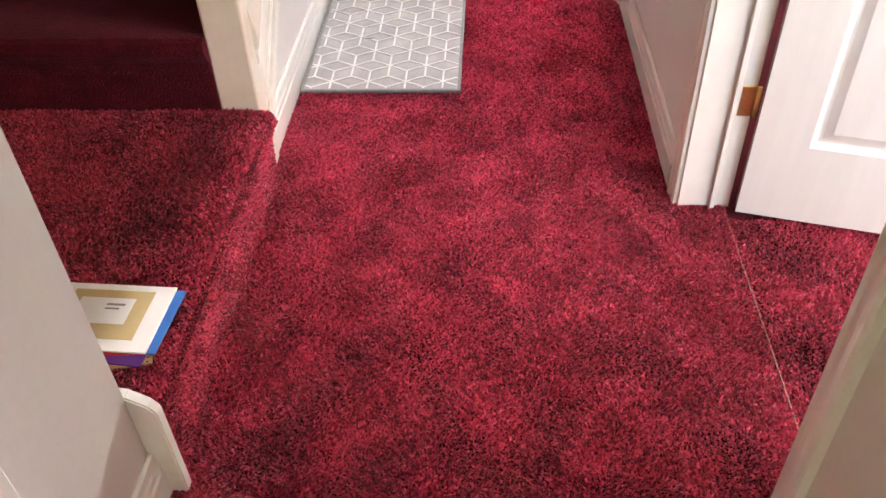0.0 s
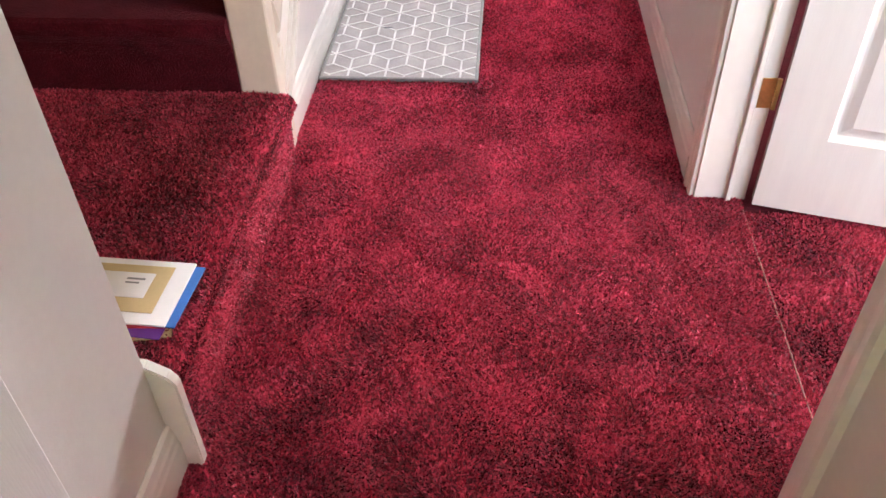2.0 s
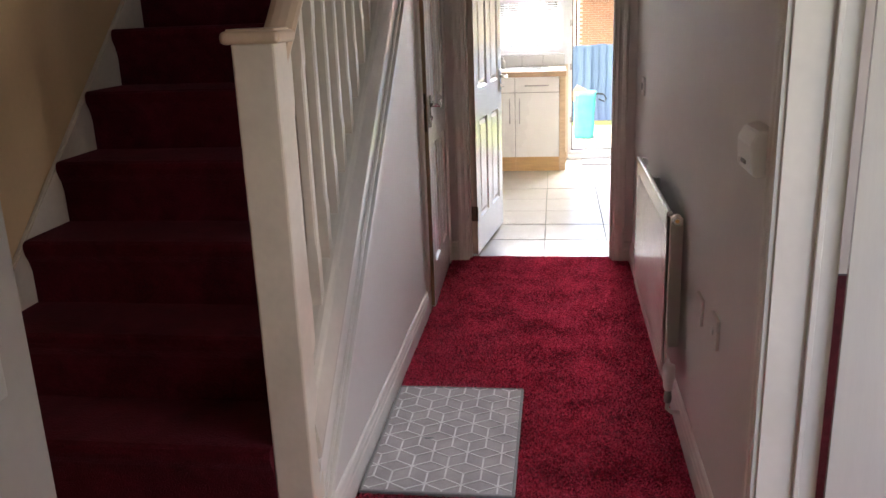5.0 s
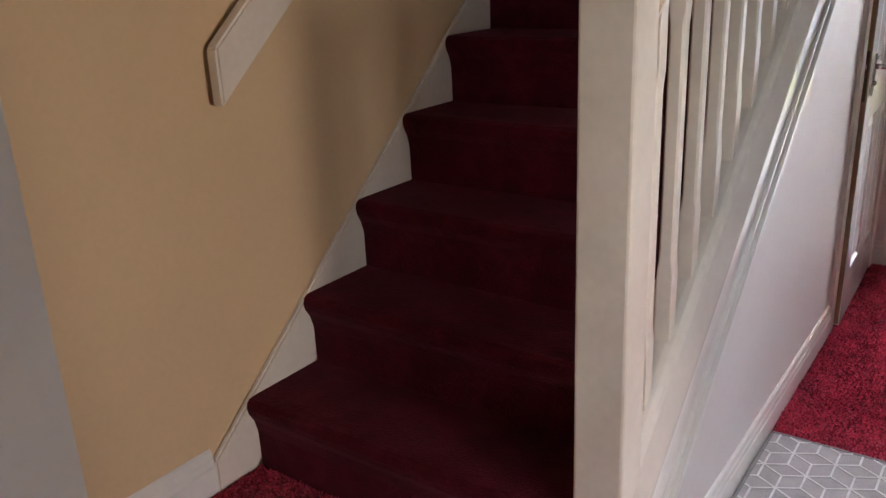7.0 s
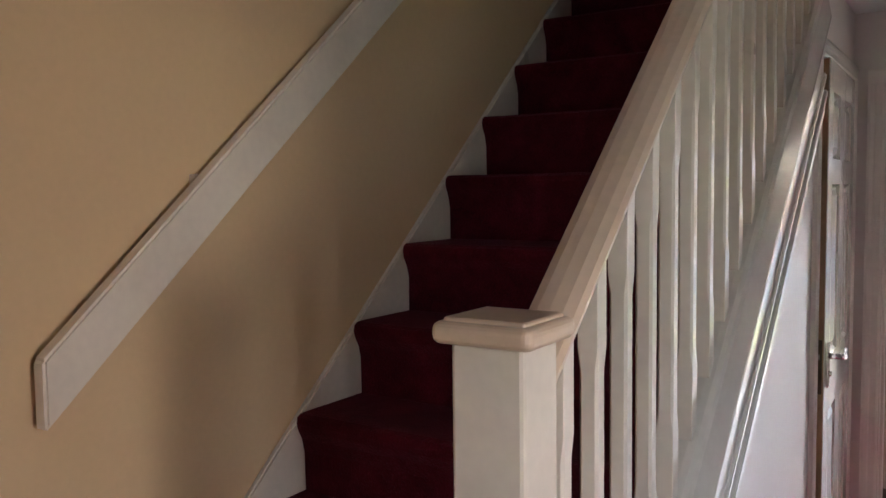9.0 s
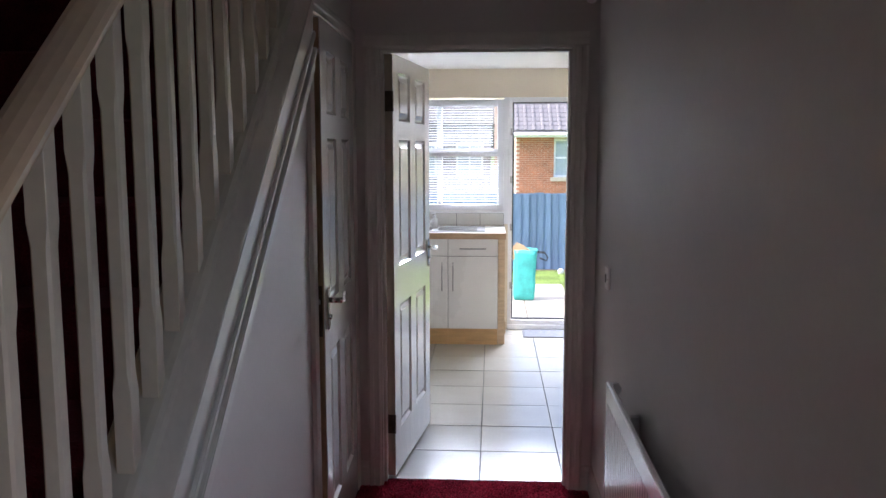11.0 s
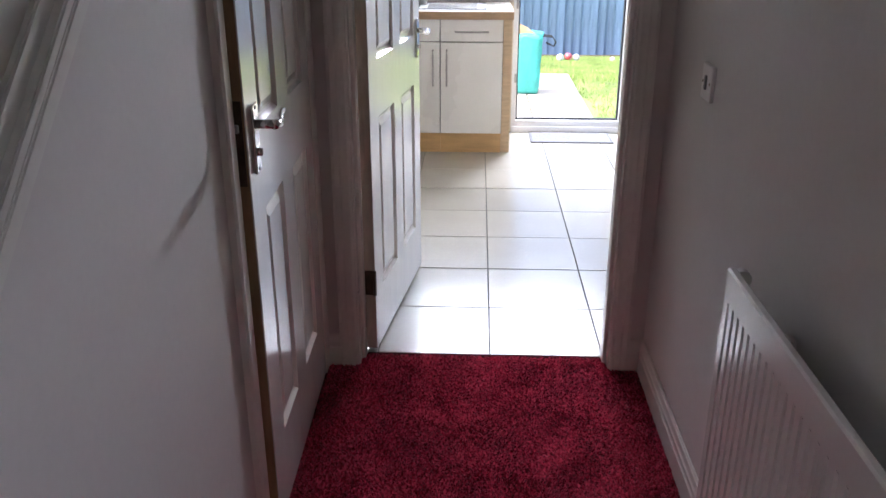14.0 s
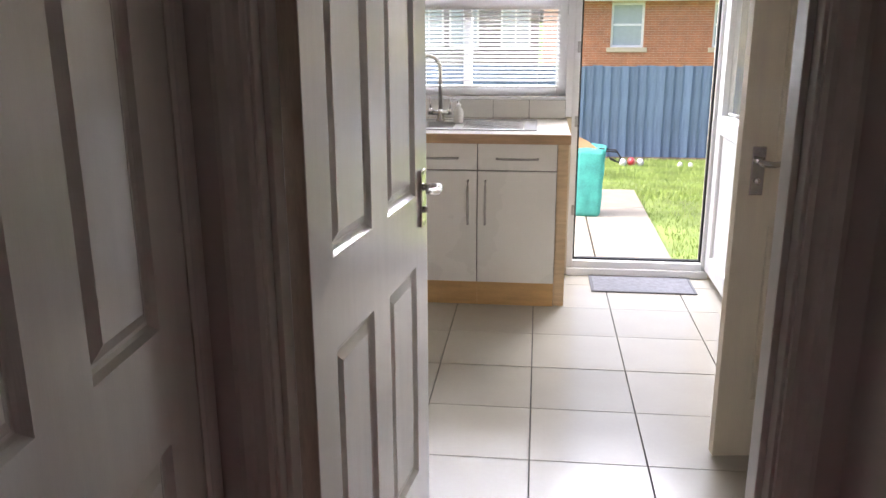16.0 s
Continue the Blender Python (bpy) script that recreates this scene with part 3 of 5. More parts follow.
# front-room door, open into the room
ld = six_panel_door("door_3", "open white six-panel front room door with brass hinges", 0.80, turn=-1, z_hinges=(), stile=0.15)
ld.matrix_basis = pose(1.076, -3.138, 0.012, 0, 0, -14.4)
for z in (0.302, 1.792):
    leaf = part("hinge_leaf", boxes((1.036, 1.0672, -3.1085, -3.1052, z - 0.038, z + 0.038), bevel=0.001), M_BRASS, ld, "brass hinge leaf screwed to the door lining")
    part("knuckle", lathe(bmesh.new(), [(0.0055, z - 0.038), (0.0055, z + 0.038)], (1.0715, -3.112, 0), 10), M_BRASS, ld, smooth=True)
# inner kitchen door on the side wall
sd = six_panel_door("door_4", "six-panel side door coloured cream for warm kitchen light, standing open", 0.76, hinge_side=0.0, turn=-1, paint=M_WARMDOOR)
sd.matrix_basis = pose(1.800, 1.36, 0.010, 0, 0, 187.0)


def front_door():
    d = thing("front_door", -0.07, -5.0, 0, "open white composite front door resting near the wall", "door", "", "structure")
    bm = boxes((-0.088, -0.050, -5.06, -4.245, 0.012, 2.02), bevel=0.003)
    part("leaf", bm, M_FRONTDOOR, d)
    bm = bmesh.new()
    for za, zb in ((0.22, 0.78), (0.98, 1.82)):
        for r in ((-0.050, -0.041, -4.92, -4.885, za, zb), (-0.050, -0.041, -4.365, -4.33, za, zb), (-0.050, -0.041, -4.885, -4.365, za, za + 0.035), (-0.050, -0.041, -4.885, -4.365, zb - 0.035, zb)):
            box(bm, *r, bevel=0.004)
    part("panel_moulding", bm, M_FRONTDOOR, d)


front_door()


# ---- stairs ----
def staircase():
    st = thing("staircase", -0.6, -3.4, 0, "burgundy-carpeted closed-string staircase rising beside the hall", "staircase", "", "structure")
    # bottom step: a square platform entered from the hall side
    prof = [(-1.10, 0.0), (-0.088, 0.0), (-0.090, 0.12), (-0.078, 0.150), (-0.066, 0.172), (-0.064, 0.188), (-0.072, 0.199), (-0.092, RISE), (-1.10, RISE)]
    bm = sweep(bmesh.new(), prof, (0, -3.9165, 0), (0, -2.982, 0), (1, 0, 0), (0, 0, 1))
    part("bottom_step", bm, M_CARPET_SHADED, st, "carpeted square bottom step")
    for i in range(1, 13):
        y, z = Y_RISER + GOING * (i - 1), RISE * i
        top = z + RISE
        prof = [(y, z - 0.02), (y - 0.001, z + 0.10), (y - 0.010, z + 0.135), (y - 0.024, z + 0.160), (y - 0.028, z + 0.178), (y - 0.024, z + 0.194), (y - 0.012, top - 0.001),
                (y + 0.02, top), (y + GOING + 0.03, top), (y + GOING + 0.03, z - 0.02)]
        bm = bmesh.new()
        n = 14
        rings = [[bm.verts.new((-1.10 + 0.902 * k / n, a + 0.0025 * noise.noise((k * 0.9, i * 3.1, b * 20)), b + 0.002 * noise.noise((k * 0.7, i * 5.3, a * 20)))) for a, b in prof] for k in range(n + 1)]
        for a, b in zip(rings, rings[1:]):
            for q in range(len(prof)):
                bm.faces.new((a[q], a[(q + 1) % len(prof)], b[(q + 1) % len(prof)], b[q]))
        bm.faces.new(rings[0][::-1])
        bm.faces.new(rings[-1])
        part("step", bm, M_CARPET_SHADED, st)
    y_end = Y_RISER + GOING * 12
    part("upper_landing", boxes((-1.12, -0.15, y_end, 1.1, RISE * 13 - 0.2, RISE * 13)), M_CARPET_SHADED, st)
    bm = sloped(bmesh.new(), X_S, -1.100, [-3.12, y_end], [0.10, up_line(y_end, 0.10)], [up_line(-3.12, 0.412), up_line(y_end, 0.412)])
    bmesh.ops.bevel(bm, geom=bm.edges[:], offset=0.005, segments=2, affect='EDGES')
    part("wall_string", bm, M_RAIL, st, "cream painted wall string")
    # hall-side string with base rail
    ys = [-2.93, -0.93]
    bm = sloped(bmesh.new(), X_L, -0.103, ys, [up_line(y, 0.055) for y in ys], [up_line(y, 0.312) for y in ys])
    part("outer_string", bm, M_TRIM, st, "white gloss outer string")
    bm = bmesh.new()
    for out, lo, hi in ((-0.091, 0.262, 0.292), (-0.097, 0.222, 0.252), (-0.094, 0.130, 0.150), (-0.090, 0.075, 0.097), (-0.098, 0.020, 0.055)):
        sloped(bm, X_L, out, ys, [up_line(y, lo) for y in ys], [up_line(y, hi) for y in ys])
    bmesh.ops.bevel(bm, geom=[e for e in bm.edges if abs(e.verts[0].co.y - e.verts[1].co.y) > 0.5], offset=0.003, segments=2, affect='EDGES')
    part("string_moulding", bm, M_TRIM, st)
    prof = [(-0.200, 0.30), (-0.094, 0.30), (-0.086, 0.308), (-0.083, 0.320), (-0.084, 0.332), (-0.100, 0.418), (-0.106, 0.430), (-0.116, 0.438), (-0.130, 0.441), (-0.190, 0.441), (-0.200, 0.43)]
    bm = bmesh.new()
    rings = [[bm.verts.new((a, y, up_line(y, b))) for a, b in prof] for y in ys]
    for k in range(len(prof)):
        bm.faces.new((rings[0][k], rings[0][(k + 1) % len(prof)], rings[1][(k + 1) % len(prof)], rings[1][k]))
    bm.faces.new(rings[0][::-1])
    bm.faces.new(rings[1])
    part("base_rail", bm, M_GLOSS, st, "glossy cream base rail under the balusters")
    # newel post and cap
    bm = boxes((-0.198, -0.098, -2.98, -2.89, 0.0, 1.388), bevel=0.006)
    newel = part("newel_post", bm, M_RAIL, st, "square cream newel post with worn edges")
    bm = bmesh.new()
    box(bm, -0.2165, -0.0805, -2.9985, -2.8715, 1.386, 1.414, bevel=0.011, seg=4)
    box(bm, -0.205, -0.092, -2.987, -2.883, 1.408, 1.419, bevel=0.005, seg=3)
    part("newel_cap", bm, M_RAILTOP, newel, "chipped moulded newel cap")
    # handrail
    ys = [-2.885, -0.60]
    prof = [(-0.176, 1.205), (-0.124, 1.205), (-0.119, 1.211), (-0.119, 1.219), (-0.111, 1.228), (-0.109, 1.240), (-0.115, 1.251), (-0.130, 1.258), (-0.150, 1.260), (-0.169, 1.258),
            (-0.184, 1.251), (-0.190, 1.240), (-0.188, 1.228), (-0.180, 1.219), (-0.180, 1.211)]
    bm = bmesh.new()
    rings = [[bm.verts.new((a, y, up_line(y, b))) for a, b in prof] for y in ys]
    n = len(prof)
    for k in range(n):
        bm.faces.new((rings[0][k], rings[0][(k + 1) % n], rings[1][(k + 1) % n], rings[1][k]))
    bm.faces.new(rings[0][::-1])
    bm.faces.new(rings[1])
    part("handrail", bm, M_RAILTOP, st, "rounded cream handrail")
    # stop-chamfered balusters
    part("half_baluster", boxes((-0.156, -0.124, -2.892, -2.876, up_line(-2.88, 0.44), up_line(-2.88, 1.215)), bevel=0.002), M_TRIM, st)
    for k in range(19):
        y = -2.802 + 0.1155 * k
        lo, hi = up_line(y, 0.440), up_line(y, 1.215)
        if lo > CEIL - 0.05:
            break
        bm = bmesh.new()
        h = 0.0162
        rings = []
        for z, ch in ((lo - 0.02, 0.001), (lo + 0.13, 0.001), (lo + 0.165, 0.0045), (hi - 0.165, 0.0045), (hi - 0.13, 0.001), (hi + 0.02, 0.001)):
            w = h if ch < 0.002 else h - 0.0014
            rings.append([bm.verts.new((-0.140 + a, y + b, z)) for a, b in ((w, -w + ch), (w, w - ch), (w - ch, w), (-w + ch, w), (-w, w - ch), (-w, -w + ch), (-w + ch, -w), (w - ch, -w))])
        for a, b in zip(rings, rings[1:]):
            for q in range(8):
                bm.faces.new((a[q], a[(q + 1) % 8], b[(q + 1) % 8], b[q]))
        bm.faces.new(rings[0][::-1])
        bm.faces.new(rings[-1])
        # Cream, not trim white: warm light from the front put into the colour.
        part("baluster", bm, M_RAIL, st)
    return st


staircase()

bm = bmesh.new()
ys = [-2.985, -0.30]
sloped(bm, -1.100, -1.062, ys, [up_line(y, 1.148) for y in ys], [up_line(y, 1.280) for y in ys])
bmesh.ops.bevel(bm, geom=bm.edges[:], offset=0.006, segments=2, affect='EDGES')
wall_rail = thing("wall_handrail", -1.1, -2.98, 1.2, "cream painted flat board handrail fixed to the stair wall", "handrail")
part("rail_board", bm, M_RAIL, wall_rail)
for y in (-2.60, -1.40):
    part("rail_spacer", boxes((X_S, -1.100, y, y + 0.08, up_line(y + 0.04, 1.19), up_line(y + 0.04, 1.25))), M_RAIL, wall_rail)

# ---- things in the hall ----


def rug():
    r = thing("rug", 0.145, -2.19, 0.0, "grey rectangular rug with a white tumbling-block line pattern on the carpet", "rug")
    x0, x1, y0, y1 = -0.100, 0.388, -2.562, -1.815
    part("rug_base", boxes((x0 + 0.008, x1 - 0.008, y0 + 0.008, y1 - 0.008, 0.002, 0.013), bevel=0.003), M_RUG, r)
    bm = bmesh.new()
    for row in ((x0, x1, y0, y0 + 0.010), (x0, x1, y1 - 0.010, y1), (x0, x0 + 0.010, y0 + 0.01, y1 - 0.01), (x1 - 0.010, x1, y0 + 0.01, y1 - 0.01)):
        box(bm, *row, 0.002, 0.0145, bevel=0.003)
    part("binding", bm, M_RUGEDGE, r, "dark grey bound edge")
    # rhombus lines: three directions, on a lattice of hexagons
    bm = bmesh.new()
    a = 0.0664
    w = 0.0030
    done = set()

    def line(p, q):
        (px, py), (qx, qy) = p, q
        key = tuple(sorted(((round(px, 3), round(py, 3)), (round(qx, 3), round(qy, 3)))))
        if key in done:
            return
        done.add(key)
        ts = [0.0, 1.0]
        lo, hi = 0.0, 1.0
        for s, d, m0, m1 in ((px, qx - px, x0 + 0.012, x1 - 0.012), (py, qy - py, y0 + 0.012, y1 - 0.012)):
            if abs(d) < 1e-9:
                if not m0 <= s <= m1:
                    return
                continue
            t0, t1 = sorted(((m0 - s) / d, (m1 - s) / d))
            lo, hi = max(lo, t0), min(hi, t1)
        if hi - lo < 0.03:
            return
        ax, ay, bx, by = px + lo * (qx - px), py + lo * (qy - py), px + hi * (qx - px), py + hi * (qy - py)
        l = math.hypot(bx - ax, by - ay)
        nx, ny = -(by - ay) / l * w, (bx - ax) / l * w
        top = [bm.verts.new((x, y, 0.0146)) for x, y in ((ax + nx, ay + ny), (ax - nx, ay - ny), (bx - nx, by - ny), (bx + nx, by + ny))]
        low = [bm.verts.new((v.co.x, v.co.y, 0.0125)) for v in top]
        bm.faces.new(top)
        for k in range(4):
            bm.faces.new((top[k], low[k], low[(k + 1) % 4], top[(k + 1) % 4]))

    dx, dy = a * math.sqrt(3) / 2, a / 2
    for j in range(-2, 9):
        for i in range(-2, 7):
            cx = x0 + 0.03 + i * 2 * dx + (dx if j % 2 else 0)
            cy = y0 + 0.02 + j * 1.5 * a
            hexa = [(cx + dx * sx, cy + a * sy) for sx, sy in ((0, 1), (1, 0.5), (1, -0.5), (0, -1), (-1, -0.5), (-1, 0.5))]
            for k in range(6):
                line(hexa[k], hexa[(k + 1) % 6])
            for k in (1, 3, 5):
                line((cx, cy), hexa[k])
    spot = bmesh.new()
    ring = [spot.verts.new((0.072 + (0.016 + 0.006 * math.sin(3 * q)) * math.cos(q), -2.226 + (0.008 + 0.003 * math.cos(2 * q)) * math.sin(q), 0.0148)) for q in [2 * math.pi * i / 14 for i in range(14)]]
    spot.faces.new(ring)
    part("stain", spot, M_MATEDGE, r, "small dark stain")
    part("line_pattern", bm, M_RUGLINE, r, "raised white rhombus lines")


rug()


def radiator():
    y0, y1, z0, z1, xf = -2.085, -1.055, 0.20, 0.785, 0.868
    r = thing("radiator", 0.9, -1.57, 0.2, "white enamelled panel radiator with vertical flutes on the hall wall", "radiator")
    bm = bmesh.new()
    # fluted front sheet
    n = 31
    prof = [(y0, 0.0)]
    pitch = (y1 - y0 - 0.03) / n
    for k in range(n):
        a = y0 + 0.015 + k * pitch
        prof += [(a, 0), (a + pitch * 0.30, 0), (a + pitch * 0.40, 0.008), (a + pitch * 0.60, 0.008), (a + pitch * 0.70, 0)]
    prof += [(y1, 0)]
    zs = [(z0, 0), (z0 + 0.035, 0), (z0 + 0.05, 1), (z1 - 0.075, 1), (z1 - 0.06, 0), (z1, 0)]
    rows = [[bm.verts.new((xf + d * f, y, z)) for y, d in prof] for z, f in zs]
    for a, b in zip(rows, rows[1:]):
        for k in range(len(prof) - 1):
            bm.faces.new((a[k], a[k + 1], b[k + 1], b[k]))
    part("front_panel", bm, M_RAD, r, "fluted white front panel", smooth=False)
    part("back_panel", boxes((xf + 0.010, xf + 0.016, y0, y1, z0, z1 - 0.004)), M_RAD, r)
    rim = [(xf - 0.001, z1 - 0.012), (xf - 0.001, z1 - 0.001), (xf + 0.003, z1 + 0.003), (xf + 0.013, z1 + 0.003), (xf + 0.017, z1 - 0.001), (xf + 0.017, z1 - 0.012)]
    part("rolled_top_edge", sweep(bmesh.new(), rim, (0, y0, 0), (0, y1, 0), (1, 0, 0), (0, 0, 1)), M_RAD, r)
    for y in (y0 + 0.15, y1 - 0.18):
        part("wall_bracket", boxes((xf + 0.017, X_R, y, y + 0.03, z0 + 0.05, z1 - 0.06)), M_RAD, r)
    for y, s in ((y0, -1), (y1, 1)):
        bm = tube(bmesh.new(), [(xf + 0.030, y, z1 - 0.024), (xf + 0.030, y + s * 0.018, z1 - 0.024), (xf + 0.030, y + s * 0.022, z1 - 0.024)], [0.019, 0.019, 0.013], 16)
        plug = part("blanking_plug", bm, M_RAD, r, smooth=False)
        bm = tube(bmesh.new(), [(xf + 0.030, y + s * 0.02, z1 - 0.024), (xf + 0.030, y + s * 0.027, z1 - 0.024)], 0.007, 8)
        part("bleed_screw", bm, M_BRASS, plug)
    bm = lathe(bmesh.new(), [(0.012, z0 - 0.03), (0.017, z0 - 0.02), (0.018, z0 + 0.0), (0.021, z0 + 0.012), (0.022, z0 + 0.05), (0.019, z0 + 0.062), (0.010, z0 + 0.066)], (xf + 0.022, y0 - 0.035, 0), 20)
    valve = part("thermostatic_valve", bm, M_PLASTIC, r, "white thermostatic valve head", smooth=True)
    bm = lathe(bmesh.new(), [(0.012, z0 - 0.075), (0.014, z0 - 0.06), (0.011, z0 - 0.03)], (xf + 0.022, y0 - 0.035, 0), 12)
    tube(bm, [(xf + 0.022, y0 - 0.035, z0 - 0.05), (xf + 0.022, y0 + 0.01, z0 + 0.03)], 0.009, 10)
    part("valve_body", bm, M_STEEL, valve, smooth=True)
    bm = tube(bmesh.new(), [(xf + 0.022, y0 - 0.035, z0 - 0.07), (xf + 0.022, y0 - 0.035, z0 - 0.10), (xf + 0.034, y0 - 0.035, z0 - 0.112), (X_R, y0 - 0.037, z0 - 0.116)], 0.0075, 10)
    part("feed_pipe", bm, M_PIPE, r, "painted copper feed pipe", smooth=True)


radiator()


def wall_plate(name, label, category, centre, out, along, w=0.086, h=0.086, rocker=(0.026, 0.036), screws=True, paint=None, rocker_paint=None):
    """A wall accessory: a rounded plate, its rocker and two screws. out: away from the wall; along: its width."""
    c, o, a = Vector(centre), Vector(out), Vector(along)
    p = thing(name, *centre, label, category)

    def slab(du, dz, d0, d1, bevel, su=0.0, sz=0.0):
        bm = bmesh.new()
        box(bm, -du / 2 + su, du / 2 + su, d0, d1, -dz / 2 + sz, dz / 2 + sz, bevel=bevel)
        m = Matrix.Translation(c) @ Matrix((a, o, Vector((0, 0, 1)))).transposed().to_4x4()
        bmesh.ops.transform(bm, matrix=m, verts=bm.verts)
        return bm
    part("plate", slab(w, h, 0, 0.010, 0.003), paint or M_PLASTIC, p)
    if rocker:
        part("rocker", slab(rocker[0], rocker[1], 0.008, 0.0145, 0.002), rocker_paint or M_PLASTIC, p)
    if screws:
        for s in (-1, 1):
            part("screw", slab(0.007, 0.007, 0.009, 0.0112, 0.0015, su=s * (w / 2 - 0.013)), M_SCREW, p)


wall_plate("light_switch", "single white rocker light switch on the hall wall", "switch", (-0.100, -4.040, 1.093), (1, 0, 0), (0, -1, 0))
wall_plate("light_switch", "white switch plate with a narrow dark rocker beside the kitchen doorway", "switch", (X_R, -0.505, 1.042), (-1, 0, 0), (0, 1, 0), rocker=(0.012, 0.034), rocker_paint=M_INK)
wall_plate("wall_socket", "painted-over blank plate low on the hall wall", "wall plate", (X_R, -2.345, 0.55), (-1, 0, 0), (0, 1, 0), rocker=None, screws=False, paint=M_WALL)
wall_plate("wall_socket", "painted-over telephone socket plate low on the hall wall", "wall plate", (X_R, -2.585, 0.575), (-1, 0, 0), (0, 1, 0), rocker=(0.018, 0.018), screws=False, paint=M_WALL)


def thermostat():
    t = thing("thermostat", X_R, -2.97, 1.09, "boxy cream wall thermostat with a sloping top", "thermostat")
    prof = [(0, 1.096), (0.034, 1.090), (0.044, 1.104), (0.047, 1.158), (0.034, 1.184), (0.0, 1.190)]
    bm = sweep(bmesh.new(), prof, (X_R, -3.036, 0), (X_R, -2.908, 0), (-1, 0, 0), (0, 0, 1))
    bmesh.ops.bevel(bm, geom=bm.edges[:], offset=0.003, segments=2, affect='EDGES')
    part("case", bm, M_PLASTIC, t)
    part("display", boxes((X_R - 0.0475, X_R - 0.042, -2.995, -2.955, 1.112, 1.120), bevel=0.001), M_INK, t)
    part("slider", boxes((X_R - 0.050, X_R - 0.040, -2.945, -2.935, 1.108, 1.122), bevel=0.002), M_PLASTIC, t)


thermostat()


def alarm_sensor():
    a = thing("alarm_sensor", 0.905, Y_K, 2.15, "small white motion sensor in the hall's upper corner", "sensor")
    bm = lathe(bmesh.new(), [(0.010, 2.148), (0.020, 2.155), (0.026, 2.17), (0.027, 2.205), (0.022, 2.222), (0.012, 2.226)], (0.905, Y_K - 0.022, 0), 20)
    part("housing", bm, M_PLASTIC, a, smooth=True)
    part("lens", boxes((0.890, 0.920, Y_K - 0.0505, Y_K - 0.040, 2.165, 2.19), bevel=0.004), M_TRIM, a)


alarm_sensor()


def letter(name, label, m, w, h, t, material, extras=()):
    p = thing(name, 0, 0, 0, label, "post")
    part("sheet", boxes((-w / 2, w / 2, -h / 2, h / 2, 0, t), bevel=min(0.0012, t * 0.4)), material, p)
    for nm, row, mm in extras:
        part(nm, boxes(row), mm, p)
    p.matrix_basis = m


Z1 = RISE + 0.003
letter("envelope", "brown manila envelope at the bottom of the post pile", pose(-0.235, -3.765, Z1, 0, 0, 12), 0.23, 0.16, 0.004, M_MANILA)
letter("leaflet", "purple printed leaflet in the post pile", pose(-0.225, -3.745, Z1 + 0.0045, 0, 0, -6), 0.22, 0.15, 0.003, M_PURPLE)
letter("leaflet", "red printed leaflet in the post pile", pose(-0.212, -3.735, Z1 + 0.008, 0, 0, 3), 0.21, 0.15, 0.003, M_RED)
letter("leaflet", "bright blue printed brochure in the post pile", pose(-0.208, -3.722, Z1 + 0.0115, 0, 0, -4), 0.225, 0.158, 0.004, M_BLUE)
letter("envelope", "white letter with a manila-edged address panel on top", pose(-0.232, -3.722, Z1 + 0.016, 0, 0, -3), 0.24, 0.165, 0.004, M_PAPER,
       (("address_panel", (-0.07, 0.085, -0.055, 0.066, 0.004, 0.0048), M_MANILA), ("window_panel", (-0.05, 0.055, -0.02, 0.045, 0.0048, 0.0054), M_PAPER),
        ("printed_line", (0.005, 0.04, 0.026, 0.031, 0.0054, 0.0057), M_INK), ("printed_line", (0.005, 0.032, 0.016, 0.020, 0.0054, 0.0057), M_INK)))

# ---- kitchen shell ----
XK0, XK1 = -1.9, 1.85
structure("floor_kitchen", boxes((XK0, XK1, 0.004, Y_B, -0.15, -0.011)), M_GROUT, "grouted floor bed of the kitchen", "floor")
structure("wall_kitchen_side", boxes((XK0 - 0.1, XK0, 0.045, Y_B + 0.28, -0.1, 2.5), (XK1, XK1 + 0.1, 0.045, Y_B + 0.28, -0.1, 2.5)), M_CREAM, "cream painted kitchen side walls", "wall")
structure("ceiling_kitchen", boxes((XK0, XK1, 0.045, Y_B, CEIL_K, 2.5)), M_CEIL, "white kitchen ceiling", "ceiling")
WX0, WX1, WZ0, WZ1 = -0.95, 0.585, 1.015, 1.95      # window opening
DX0, DX1 = 0.622, 1.415                             # back door opening
structure("wall_back", boxes((XK0, WX0, Y_B, Y_B + 0.28, -0.1, 2.5), (WX0, WX1, Y_B, Y_B + 0.28, -0.1, WZ0), (WX0, DX1, Y_B, Y_B + 0.28, 1.965, 2.5),
                             (WX1 + 0.001, DX0, Y_B, Y_B + 0.28, -0.1, 0.9), (DX1, XK1, Y_B, Y_B + 0.28, -0.1, 2.5)), M_CREAM, "cream painted kitchen wall with window and back door", "wall")


